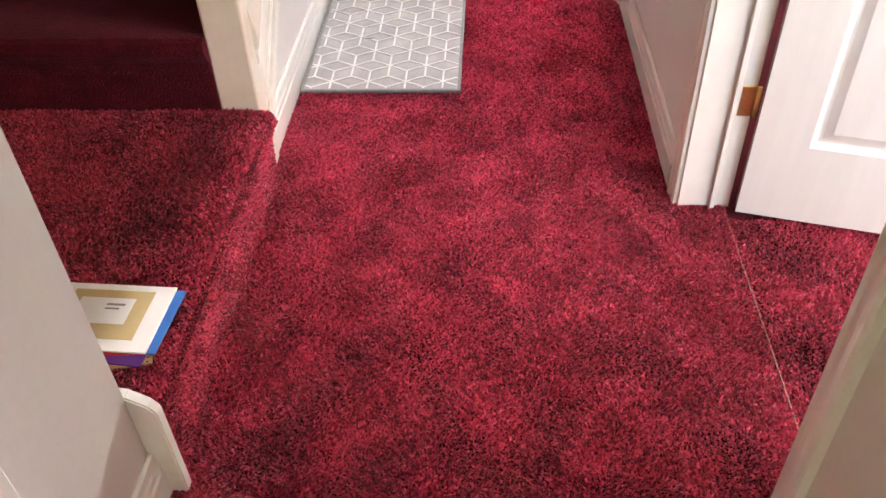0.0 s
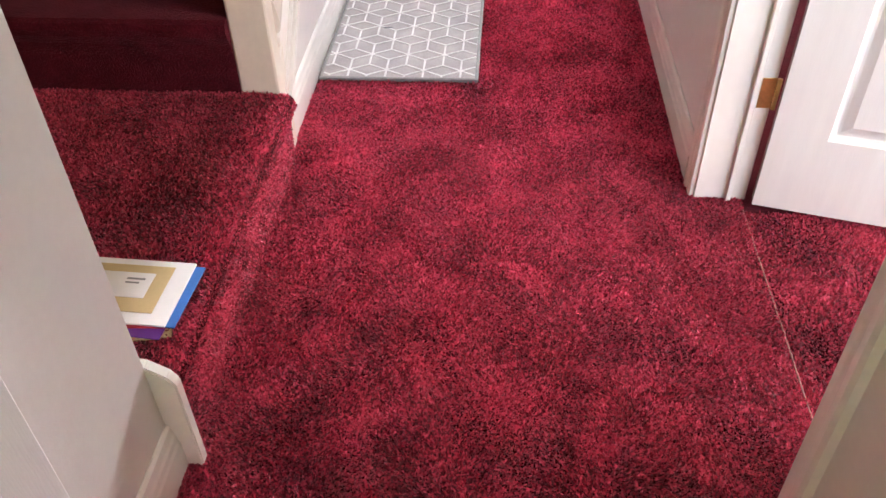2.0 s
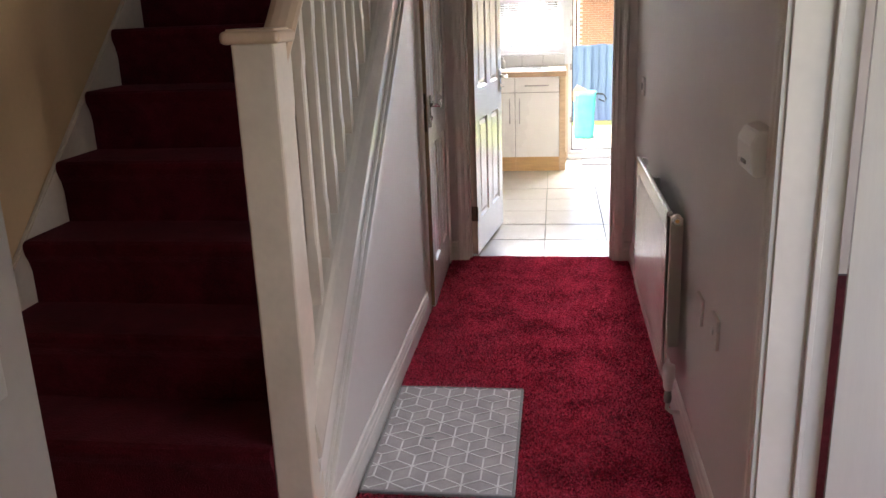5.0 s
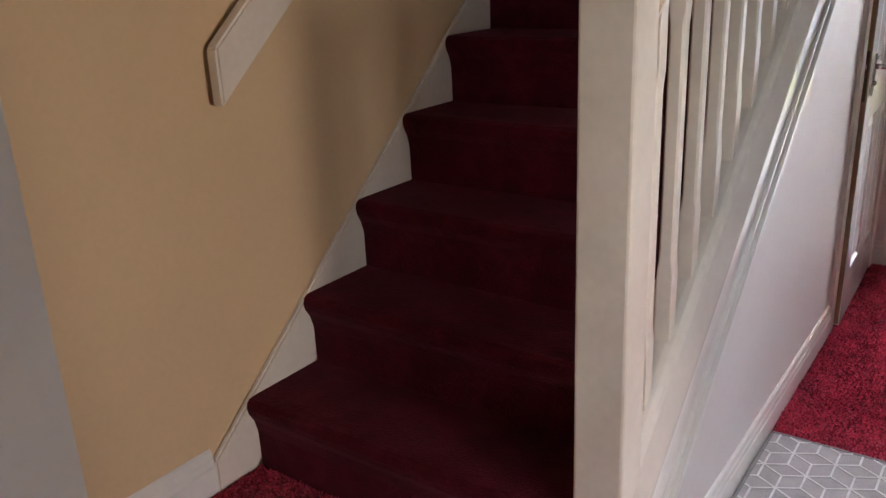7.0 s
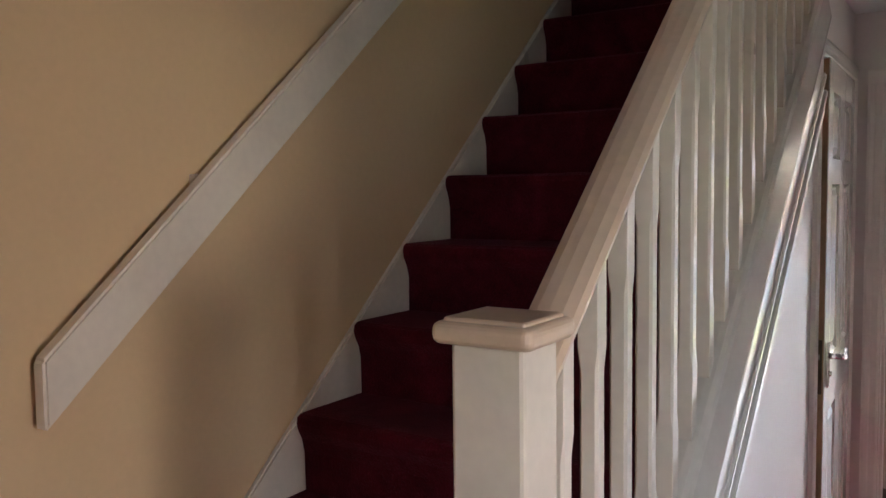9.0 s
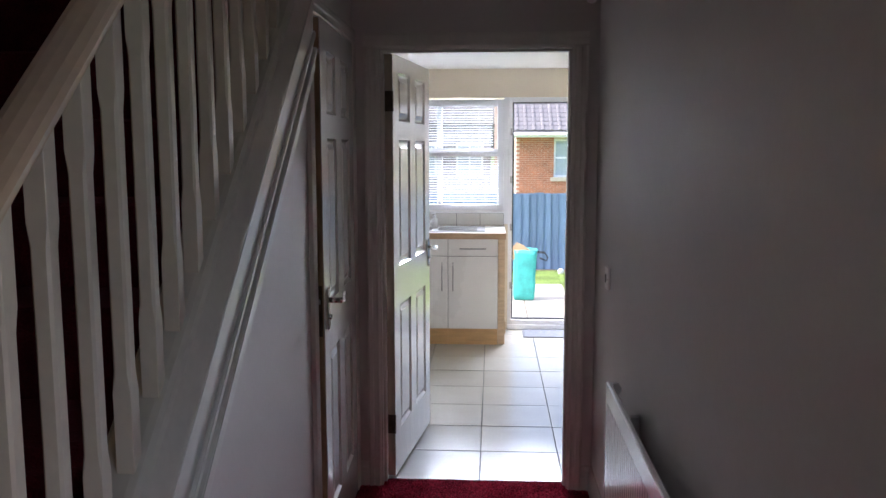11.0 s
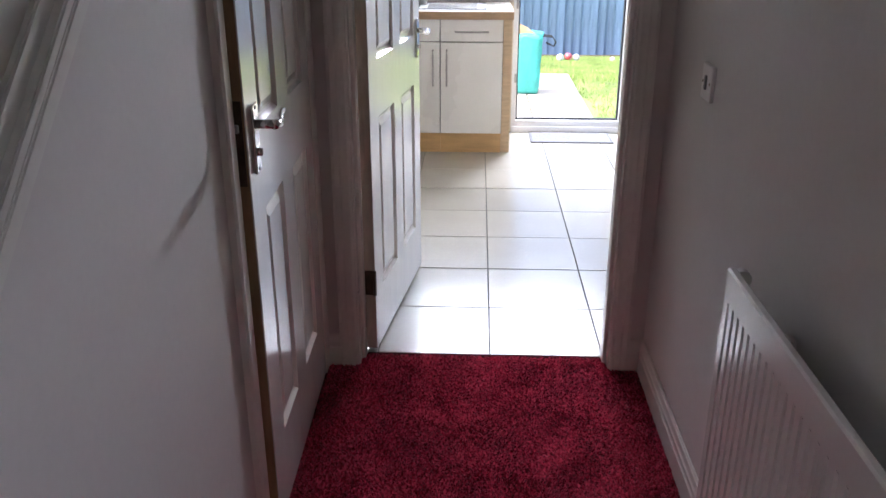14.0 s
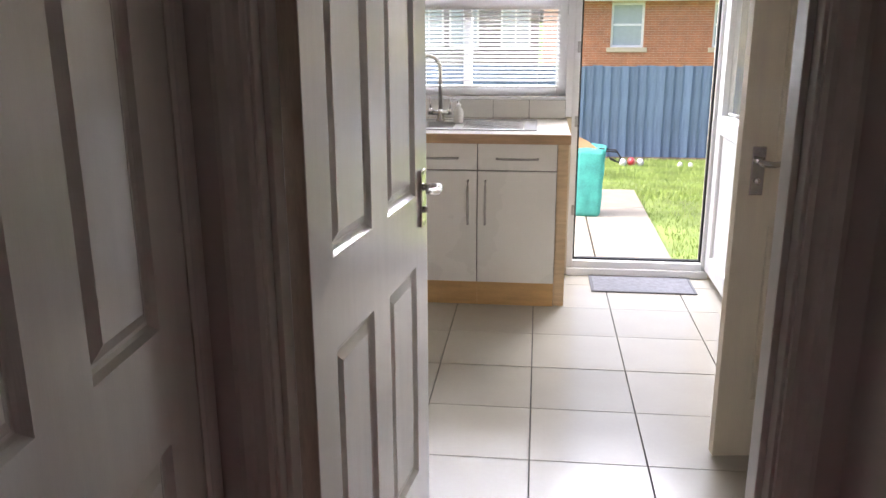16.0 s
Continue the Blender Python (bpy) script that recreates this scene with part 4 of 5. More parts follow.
def window():
    w = thing("window_1", -0.18, Y_B, 1.02, "white plastic-framed kitchen window with an opening top light", "window", "", "structure")
    y0, y1 = Y_B + 0.03, Y_B + 0.10
    zt = 1.51
    bm = boxes((WX0, WX0 + 0.055, y0, y1, WZ0, WZ1), (WX1 - 0.055, WX1, y0, y1, WZ0, WZ1), (WX0 + 0.055, WX1 - 0.055, y0, y1, WZ0, WZ0 + 0.055),
               (WX0 + 0.055, WX1 - 0.055, y0, y1, WZ1 - 0.055, WZ1), (WX0 + 0.055, WX1 - 0.055, y0, y1, zt - 0.03, zt + 0.03), (0.02, 0.065, y0 + 0.002, y1 - 0.002, WZ0 + 0.055, zt - 0.03), (0.02, 0.065, y0 + 0.002, y1 - 0.002, zt + 0.03, WZ1 - 0.055), bevel=0.004)
    part("window_frame", bm, M_PVC, w)
    for a, b in ((WX0 + 0.055, 0.02), (0.065, WX1 - 0.055)):
        for c, d in ((WZ0 + 0.055, zt - 0.03), (zt + 0.03, WZ1 - 0.055)):
            p = part("pane", boxes((a, b, y0 + 0.03, y0 + 0.034, c, d)), M_GLASS, w)
            p.visible_shadow = False
    part("window_sill", boxes((WX0, WX1, Y_B - 0.012, y0, WZ0 - 0.018, WZ0), bevel=0.004), M_PVC, w)
    part("mullion_cover", boxes((WX1, DX0, Y_B - 0.004, Y_B + 0.10, 0.905, 1.965)), M_PVC, w)


window()


def blind(z0, z1, x0, x1, label):
    b = thing("venetian_blind", (x0 + x1) / 2, Y_B + 0.01, z1, label, "blind", "kitchen window blinds")
    part("head_rail", boxes((x0, x1, Y_B + 0.000, Y_B + 0.026, z1 - 0.02, z1), bevel=0.002), M_BLIND, b)
    n = int((z1 - z0 - 0.04) / 0.0212)
    tilt = radians(14)
    me = None
    for k in range(n):
        z = z1 - 0.032 - k * 0.0212
        if me is None:
            bm = bmesh.new()
            pts = [(-0.012, -0.003), (-0.006, 0.0), (0.0, 0.0012), (0.006, 0.0), (0.012, -0.003), (0.012, -0.0036), (0.006, -0.0006), (0, 0.0006), (-0.006, -0.0006), (-0.012, -0.0036)]
            ca, sa = math.cos(tilt), math.sin(tilt)
            sweep(bm, [(a * ca - c * sa, a * sa + c * ca) for a, c in pts], (x0 + 0.004, 0, 0), (x1 - 0.004, 0, 0), (0, 1, 0), (0, 0, 1))
            me = mesh_of("slat", bm, M_BLIND)
        s = new("slat", me)
        s.parent = b
        s.location = (-(x0 + x1) / 2, 0.003, z - z1)
    part("bottom_rail", boxes((x0, x1, Y_B + 0.003, Y_B + 0.023, z0, z0 + 0.012), bevel=0.002), M_BLIND, b)
    for x in (x0 + 0.12, (x0 + x1) / 2, x1 - 0.12):
        part("ladder_cord", tube(bmesh.new(), [(x, Y_B + 0.0125, z0), (x, Y_B + 0.0125, z1)], 0.0012, 6), M_BLIND, b)


blind(1.535, 1.925, WX0 + 0.03, 0.495, "white venetian blind over the window's top light")
blind(1.060, 1.495, WX0 + 0.03, 0.548, "white venetian blind lowered with open slats over the sink")


def back_door():
    y0, y1 = Y_B - 0.004, Y_B + 0.07
    f = thing("door_5", 1.0, Y_B, 0, "white plastic back door folded open onto the garden", "door", "", "structure")
    part("door_frame", boxes((DX0, DX0 + 0.035, y0, y1, 0.0, 1.965), (DX1 - 0.035, DX1, y0, y1, 0, 1.965), (DX0 + 0.035, DX1 - 0.035, y0, y1, 1.925, 1.965), bevel=0.004), M_PVC, f)
    part("threshold", boxes((DX0 + 0.035, DX1 - 0.035, y0 - 0.012, y1, 0.0, 0.085), (DX0, DX1, y0 - 0.03, y0 - 0.013, 0.0, 0.045), bevel=0.005), M_PVC, f)
    g = 0.010
    part("gasket", boxes((DX0 + 0.035, DX0 + 0.035 + g, y0 + 0.02, y0 + 0.05, 0.085, 1.925), (DX1 - 0.035 - g, DX1 - 0.035, y0 + 0.02, y0 + 0.05, 0.085, 1.925),
                         (DX0 + 0.045, DX1 - 0.045, y0 + 0.02, y0 + 0.05, 1.925 - g, 1.925), (DX0 + 0.045, DX1 - 0.045, y0 + 0.02, y0 + 0.05, 0.085, 0.085 + g)), M_BLACK, f, "black rubber seal")
    part("frame_hinge", boxes(*[(DX0 + 0.018, DX0 + 0.034, y0 - 0.006, y0, z, z + 0.06) for z in (0.35, 0.85, 1.25, 1.65)], bevel=0.002), M_STEEL, f)
    # the leaf, swung in against the side
    X = 1.398
    leaf = part("leaf", boxes((X, X + 0.06, 2.56, 2.66, 0.05, 1.93), (X, X + 0.06, 3.165, 3.265, 0.05, 1.93), (X, X + 0.06, 2.66, 3.165, 0.05, 0.15), (X, X + 0.06, 2.66, 3.165, 1.83, 1.93),
                              (X, X + 0.06, 2.66, 3.165, 0.83, 0.93), bevel=0.005), M_PVC, f, "white door leaf with glazed upper half")
    part("lower_panel", boxes((X + 0.018, X + 0.042, 2.66, 3.165, 0.15, 0.83)), M_PVC, leaf)
    p = part("pane", boxes((X + 0.028, X + 0.032, 2.66, 3.165, 0.93, 1.83)), M_GLASS, leaf)
    p.visible_shadow = False
    bm = boxes((X - 0.008, X, 2.60, 2.625, 0.86, 1.06), bevel=0.002)
    tube(bm, [(X - 0.006, 2.612, 0.99), (X - 0.05, 2.612, 0.99), (X - 0.054, 2.63, 0.99), (X - 0.054, 2.73, 0.985)], 0.008, 10)
    part("handle", bm, M_PVC, leaf, "white lever handle")


back_door()


# ---- kitchen units ----
def bow_handle(bm, p0, p1, out):
    p0, p1, o = Vector(p0), Vector(p1), Vector(out)
    pts = [p0, p0 + o * 0.018] + [p0.lerp(p1, t) + o * (0.018 + 0.010 * math.sin(math.pi * t)) for t in (0.12, 0.3, 0.5, 0.7, 0.88)] + [p1 + o * 0.018, p1]
    return tube(bm, pts, 0.0058, 10)


def base_unit(x0, x1, hinge_left, label):
    u = thing("base_cabinet", (x0 + x1) / 2, 2.95, 0, label, "cabinet", "kitchen base units")
    part("carcass", boxes((x0, x1, 2.682, Y_B - 0.02, 0.13, 0.845)), M_GAPSHADE, u)
    f0, f1 = 2.660, 2.679
    g = 0.0022
    dr = part("drawer_front", boxes((x0 + g, x1 - g, f0, f1, 0.711, 0.842), bevel=0.002), M_UNIT, u)
    c = (x0 + x1) / 2
    h = bow_handle(bmesh.new(), (c - 0.10, f0, 0.770), (c + 0.10, f0, 0.770), (0, -1, 0))
    part("handle", h, M_STEEL, dr, "bowed steel handle", smooth=True)
    d = part("door", boxes((x0 + g, x1 - g, f0, f1, 0.134, 0.705), bevel=0.002), M_UNIT, u)
    hx = x1 - 0.045 if hinge_left else x0 + 0.040
    part("handle", bow_handle(bmesh.new(), (hx, f0, 0.440), (hx, f0, 0.658), (0, -1, 0)), M_STEEL, d, "bowed steel handle", smooth=True)
    part("plinth", boxes((x0, x1, 2.700, 2.716, 0.0, 0.13)), M_BEECH, u, "beech-effect plinth board")
    for lx in (x0 + 0.05, x1 - 0.09):
        for ly in (2.8, 3.15):
            part("leg", boxes((lx, lx + 0.04, ly, ly + 0.04, 0, 0.13)), M_BLACK, u)
    return u


base_unit(0.148, 0.537, False, "white gloss base cabinet with drawer and beech plinth")
base_unit(-0.245, 0.147, True, "white gloss sink cabinet with drawer and beech plinth")
base_unit(-0.840, -0.246, True, "wide white gloss base cabinet with drawer")
structure("trim_boxing", boxes((0.540, 0.592, 2.715, Y_B - 0.002, 0.0, 0.850), (0.5935, 0.606, 3.10, Y_B - 0.002, 0.0, 0.10)), M_PALEWOOD, "pale wood end panel beside the back door", "end panel")

SINK = (-0.42, 0.43, 2.75, 3.17)


def worktop():
    w = thing("worktop", 0, 2.95, 0.845, "pale worktop with a wood-grain front edge", "worktop")
    bm = boxes((-0.9, SINK[0] + 0.02, 2.632, Y_B - 0.002, 0.847, 0.893), (SINK[1] - 0.30, 0.595, 2.632, Y_B - 0.002, 0.847, 0.893),
               (SINK[0] + 0.02, SINK[1] - 0.30, 2.632, SINK[2] + 0.02, 0.847, 0.893), (SINK[0] + 0.02, SINK[1] - 0.30, SINK[3] - 0.02, Y_B - 0.002, 0.847, 0.893))
    part("slab", bm, M_WORKTOP, w)
    part("edging", boxes((-0.9, 0.598, 2.622, 2.631, 0.846, 0.8935), bevel=0.003), M_OAKEDGE, w, "oak-look edging strip")


worktop()


def sink():
    s = thing("sink", 0, 2.95, 0.893, "stainless steel sink with bowls and ribbed drainer", "sink")
    x0, x1, y0, y1 = SINK
    z = 0.8965
    bm = bmesh.new()
    bowls = [(x0 + 0.04, x0 + 0.24, y0 + 0.05, y1 - 0.06, 0.15), (x0 + 0.27, x0 + 0.43, y0 + 0.07, y1 - 0.10, 0.12)]
    xs = sorted({x0, x1, *[v for b in bowls for v in b[:2]]})
    ysv = sorted({y0, y1, *[v for b in bowls for v in b[2:4]]})
    for xa, xb in zip(xs, xs[1:]):
        for ya, yb in zip(ysv, ysv[1:]):
            if not any(b[0] <= xa and xb <= b[1] and b[2] <= ya and yb <= b[3] for b in bowls):
                bm.faces.new([bm.verts.new(p) for p in ((xa, ya, z), (xb, ya, z), (xb, yb, z), (xa, yb, z))])
    for a, b, c, d, dep in bowls:
        top = [bm.verts.new(p) for p in ((a, c, z), (b, c, z), (b, d, z), (a, d, z))]
        low = [bm.verts.new(p) for p in ((a + 0.02, c + 0.02, z - dep), (b - 0.02, c + 0.02, z - dep), (b - 0.02, d - 0.02, z - dep), (a + 0.02, d - 0.02, z - dep))]
        for k in range(4):
            bm.faces.new((top[k], top[(k + 1) % 4], low[(k + 1) % 4], low[k]))
        bm.faces.new(low)
    bmesh.ops.remove_doubles(bm, verts=bm.verts, dist=0.0005)
    part("basin", bm, M_STEEL, s)
    part("rim", boxes((x0 - 0.004, x1 + 0.004, y0 - 0.004, y0 + 0.004, 0.8935, 0.900), (x0 - 0.004, x1 + 0.004, y1 - 0.004, y1 + 0.004, 0.8935, 0.900),
                      (x1 - 0.004, x1 + 0.004, y0 + 0.004, y1 - 0.004, 0.8935, 0.900), (x0 - 0.004, x0 + 0.004, y0 + 0.004, y1 - 0.004, 0.8935, 0.900), bevel=0.002), M_STEEL, s)
    for k in range(8):
        y = y0 + 0.06 + k * 0.038
        part("drainer_rib", tube(bmesh.new(), [(0.06, y, z), (x1 - 0.06, y, z + 0.001)], 0.004, 8), M_STEEL, s, smooth=True)


sink()


def tap():
    t = thing("kitchen_tap", -0.115, 3.12, 0.897, "tall chrome swan-neck mixer tap with lever handles", "tap")
    x, y, z = -0.085, 3.10, 0.8965
    part("base", lathe(bmesh.new(), [(0.026, z), (0.026, z + 0.008), (0.019, z + 0.016), (0.018, z + 0.055), (0.014, z + 0.065)], (x, y, 0)), M_CHROME, t, smooth=True)
    part("cross_body", tube(bmesh.new(), [(x - 0.05, y - 0.005, z + 0.045), (x + 0.05, y - 0.005, z + 0.045)], 0.013), M_CHROME, t, smooth=True)
    for s in (-1, 1):
        bm = lathe(bmesh.new(), [(0.015, z + 0.035), (0.015, z + 0.062), (0.011, z + 0.07)], (x + s * 0.052, y - 0.005, 0))
        tube(bm, [(x + s * 0.052, y - 0.005, z + 0.06), (x + s * 0.058, y - 0.005, z + 0.125)], [0.006, 0.004], 8)
        part("lever", bm, M_CHROME, t, smooth=True)
    pts = [(x, y, z + 0.06), (x, y, z + 0.27)] + [(x - 0.06 * (1 - math.cos(a)), y - 0.05 * (1 - math.cos(a)), z + 0.27 + 0.075 * math.sin(a)) for a in [math.pi * k / 10 for k in range(1, 11)]] + [(x - 0.12, y - 0.10, z + 0.235)]
    part("swan_neck", tube(bmesh.new(), pts, 0.0115, 14), M_CHROME, t, smooth=True)


tap()
soap = thing("soap_dispenser", 0.02, 3.02, 0.897, "clear pump soap bottle beside the tap", "bottle")
part("bottle", lathe(bmesh.new(), [(0.024, 0.897), (0.027, 0.903), (0.027, 0.955), (0.020, 0.972), (0.011, 0.978), (0.011, 0.985)], (0.02, 3.02, 0)), M_SOAP, soap, smooth=True)
part("pump", tube(lathe(bmesh.new(), [(0.013, 0.984), (0.013, 0.997), (0.004, 0.998), (0.004, 1.015), (0.010, 1.016), (0.010, 1.022)], (0.02, 3.02, 0), 14), [(0.02, 3.02, 1.018), (-0.015, 3.0, 1.012)], 0.004, 8), M_PVC, soap, smooth=True)

splash = structure("wall_splashback", boxes((-0.95, 0.587, Y_B - 0.006, Y_B - 0.001, 0.895, 0.997)), M_GROUT, "grouted splashback strip under the window", "splashback")
tile_me = mesh_of("tile", boxes((-0.098, 0.098, -0.004, 0.004, -0.0495, 0.0495), bevel=0.0015), M_SPLASH)
for k in range(7):
    s = new("tile", tile_me)
    s.parent = splash
    s.location = (0.487 - k * 0.199, Y_B - 0.009, 0.946)

mat_ob = thing("door_mat", 1.03, 3.1, 0.0, "flat grey door mat with a bound edge at the back door", "mat")
part("mat_base", boxes((0.765, 1.298, 2.972, 3.235, 0.0, 0.007), bevel=0.002), M_MATGREY, mat_ob)
part("binding", boxes((0.750, 1.312, 2.957, 2.971, 0, 0.008), (0.750, 1.312, 3.236, 3.245, 0, 0.008), (0.750, 0.7645, 2.971, 3.236, 0, 0.008), (1.2985, 1.312, 2.971, 3.236, 0, 0.008), bevel=0.002), M_MATEDGE, mat_ob)


def wall_units():
    """Tall units along the kitchen's side, glimpsed past the hinge side of the door."""
    for k, y in enumerate((0.75, 1.36, 1.97)):
        u = thing("base_cabinet", -1.0, y + 0.3, 0, "white side base cabinet along the kitchen wall", "cabinet", "kitchen side units")
        part("carcass", boxes((XK0, -1.26, y, y + 0.6, 0.13, 0.845)), M_UNIT, u)
        d = part("door", boxes((-1.258, -1.240, y + 0.002, y + 0.598, 0.134, 0.842), bevel=0.002), M_UNIT, u)
        part("handle", bow_handle(bmesh.new(), (-1.240, y + 0.55, 0.5), (-1.240, y + 0.55, 0.7), (1, 0, 0)), M_STEEL, d, smooth=True)
        part("plinth", boxes((-1.32, -1.305, y, y + 0.6, 0, 0.13)), M_BEECH, u)
    w = thing("worktop", -1.55, 1.6, 0.845, "pale worktop along the kitchen side wall", "worktop")
    part("slab", boxes((XK0, -1.222, 0.74, 2.58, 0.847, 0.893)), M_WORKTOP, w)
    part("edging", boxes((-1.221, -1.212, 0.74, 2.58, 0.846, 0.8935), bevel=0.003), M_PALEWOOD, w)


wall_units()

# ---- garden ----
Y_F = 15.0                  # fence
Y_P = 6.25                  # end of the paving


def ground_z(y):
    return -0.12 if y < Y_P else -0.12 - 1.12 * min(1.0, (y - Y_P) / (Y_F - Y_P)) - max(0.0, y - Y_F) * 0.18 * (1 if y < 27 else 0) - (12 * 0.18 if y >= 27 else 0)


bm = bmesh.new()
ysg = [Y_B + 0.28] + [3.8 + 0.7 * k for k in range(34)] + [30, 60, 200, 900]
ysb = [-900, -200, -40, -12, -5.22]
xsg = [-900, -200, -60, -20] + [-8 + 1.0 * k for k in range(19)] + [20, 60, 200, 900]
for yl in (ysg,):
    rows = [[bm.verts.new((x, y, ground_z(y) - 0.01 + 0.03 * noise.noise((x * 0.7, y * 0.7, 0)) * (1 if y > Y_P else 0))) for x in xsg] for y in yl]
    for a, b in zip(rows, rows[1:]):
        for i in range(len(xsg) - 1):
            bm.faces.new((a[i], a[i + 1], b[i + 1], b[i]))
rows = [[bm.verts.new((x, y, -0.13)) for x in (-900, -60, 60, 900)] for y in ysb]
for a, b in zip(rows, rows[1:]):
    for i in range(3):
        bm.faces.new((a[i], a[i + 1], b[i + 1], b[i]))
structure("ground", bm, M_GRASS, "short green lawn sloping down to the fence", "lawn", smooth=True)


def grass():
    rng = np.random.default_rng(5)
    n = 60000
    x = rng.uniform(0.4, 4.4, n)
    y = 3.75 + (Y_F - 3.75) * rng.random(n) ** 1.3
    keep = (y > Y_P + 0.02) | (x > 1.36 + 0.05 * np.sin(y * 3))
    x, y = x[keep], y[keep]
    z = np.array([ground_z(v) for v in y]) - 0.03
    h = rng.uniform(0.008, 0.028, len(x)) * (1 + 0.05 * (y - 3))
    a = rng.uniform(0, math.pi, len(x))
    w = 0.005 * (1 + 0.10 * (y - 3))
    lean = rng.normal(0, 0.014, (len(x), 2))
    v = np.empty((len(x) * 3, 3))
    v[0::3] = np.stack([x - w * np.cos(a), y - w * np.sin(a), z], 1)
    v[1::3] = np.stack([x + w * np.cos(a), y + w * np.sin(a), z], 1)
    v[2::3] = np.stack([x + lean[:, 0], y + lean[:, 1], z + h + 0.03], 1)
    me = bpy.data.meshes.new("grass")
    me.from_pydata(v.tolist(), [], [(3 * k, 3 * k + 1, 3 * k + 2) for k in range(len(x))])
    me.materials.append(M_BLADE)
    tagged(new("grass", me), "short uneven grass of the back lawn", "grass", "", "stuff")


grass()

paving = structure("pavement", boxes((-2.5, 1.34, Y_B + 0.28, Y_P, -0.20, -0.128)), M_SOIL, "garden paving of worn buff concrete flags", "paving")
for i in range(7):
    for j, (ya, yb) in enumerate(((3.565, 3.70), (3.70, 4.60), (4.60, 5.50), (5.50, 6.25))):
        xb = 1.34 - 0.5 * i
        f = new("flag", mesh_of("flag", boxes((xb - 0.495, xb - 0.005, ya + 0.005, yb - 0.005, -0.132, -0.092 + 0.002 * ((i * 7 + j * 3) % 3)), bevel=0.006), M_RUBBLE))
        f.parent = paving


def garden_bag():
    b = thing("garden_bag", 0.86, 5.2, -0.1, "teal woven plastic garden waste bag, half full and slumped", "bag")
    bm = bmesh.new()
    rings = []
    n = 24
    for k, (z, w) in enumerate(((-0.088, 0.115), (-0.06, 0.128), (0.05, 0.135), (0.18, 0.130), (0.30, 0.138), (0.40, 0.132), (0.455, 0.140), (0.455, 0.134), (0.36, 0.122), (0.34, 0.0))):
        ring = []
        for q in range(n):
            a = 2 * math.pi * q / n
            r = 0.88 * w / max(abs(math.cos(a)), abs(math.sin(a))) ** 0.82
            d = 0.016 * noise.noise((math.cos(a) * 2, math.sin(a) * 2, z * 6))
            ring.append(bm.verts.new((0.84 + (r + d) * math.cos(a) + 0.03 * max(0, z), 5.22 + (r + d) * math.sin(a), z + 0.02 * noise.noise((a, 2, 0)) * (z > 0.2))))
        rings.append(ring)
    for a, c in zip(rings, rings[1:]):
        for q in range(n):
            bm.faces.new((a[q], a[(q + 1) % n], c[(q + 1) % n], c[q]))
    bm.faces.new(rings[0][::-1])
    part("sack", bm, M_TEAL, b, smooth=True)
    bm = bmesh.new()
    for s in (-1, 1):
        tube(bm, [(0.86 + 0.07, 5.22 + s * 0.06, 0.43), (0.86 + 0.20, 5.22 + s * 0.05, 0.42), (0.86 + 0.235, 5.22 + s * 0.02, 0.37), (0.86 + 0.22, 5.22, 0.33), (0.86 + 0.15, 5.22 - s * 0.04, 0.36)], 0.006, 8)
    part("handle", bm, M_BLACK, b, "dark webbing handle", smooth=True)
    part("seam", boxes((0.80, 0.87, 5.108, 5.116, 0.105, 0.112)), M_BLACK, b)


garden_bag()
cb = thing("cardboard_piece", 0.79, 5.2, 0.35, "torn brown cardboard sticking out of the garden bag", "cardboard")
part("sheet", sweep(bmesh.new(), [(0.70, 0.345), (0.90, 0.345), (0.91, 0.44), (0.83, 0.50), (0.755, 0.535), (0.70, 0.46)], (0, 5.20, 0), (0, 5.206, 0), (1, 0, 0), (0, 0, 1)), M_CARD, cb)


def ball(x, y, r, base, patch, label):
    z = ground_z(y) + r
    b = thing("ball", x, y, z - r, label, "ball", "balls by the fence")
    bm = bmesh.new()
    bmesh.ops.create_uvsphere(bm, u_segments=20, v_segments=14, radius=r)
    bmesh.ops.translate(bm, vec=(x, y, z), verts=bm.verts)
    part("skin", bm, base, b, smooth=True)
    for k in range(7):
        d = Vector((math.sin(k * 2.4) * 0.8, -0.7 - 0.2 * math.cos(k), math.cos(k * 2.4) * 0.8)).normalized()
        u = d.orthogonal().normalized()
        w = d.cross(u)
        bm = bmesh.new()
        c = Vector((x, y, z))
        ring = [bm.verts.new(c + (d + 0.30 * (math.cos(q) * u + math.sin(q) * w)).normalized() * r * 1.012) for q in [2 * math.pi * i / 5 for i in range(5)]]
        bm.faces.new((*ring,))
        part("patch", bm, patch, b)


M_BALLWHITE = mat("white_ball_skin", (0.74, 0.74, 0.74), 0.4, vary=0.04)
M_BALLRED = mat("red_ball_skin", (0.50, 0.04, 0.05), 0.4, vary=0.05)
M_BALLNAVY = mat("navy_ball_patch", (0.03, 0.06, 0.16), 0.4, vary=0.05)
ball(1.78, 11.7, 0.062, M_BALLWHITE, M_BALLNAVY, "white football with navy patches on the lawn")
ball(1.92, 11.75, 0.07, M_BALLRED, M_BALLWHITE, "red and white play ball on the lawn")
ball(2.06, 11.8, 0.06, M_BALLWHITE, M_BALLRED, "small white and red ball on the lawn")
ball(2.66, 11.7, 0.04, M_BALLWHITE, M_MANILA, "small pale ball near the fence")
ball(2.80, 11.6, 0.038, M_BALLWHITE, M_MANILA, "small pale ball near the fence")


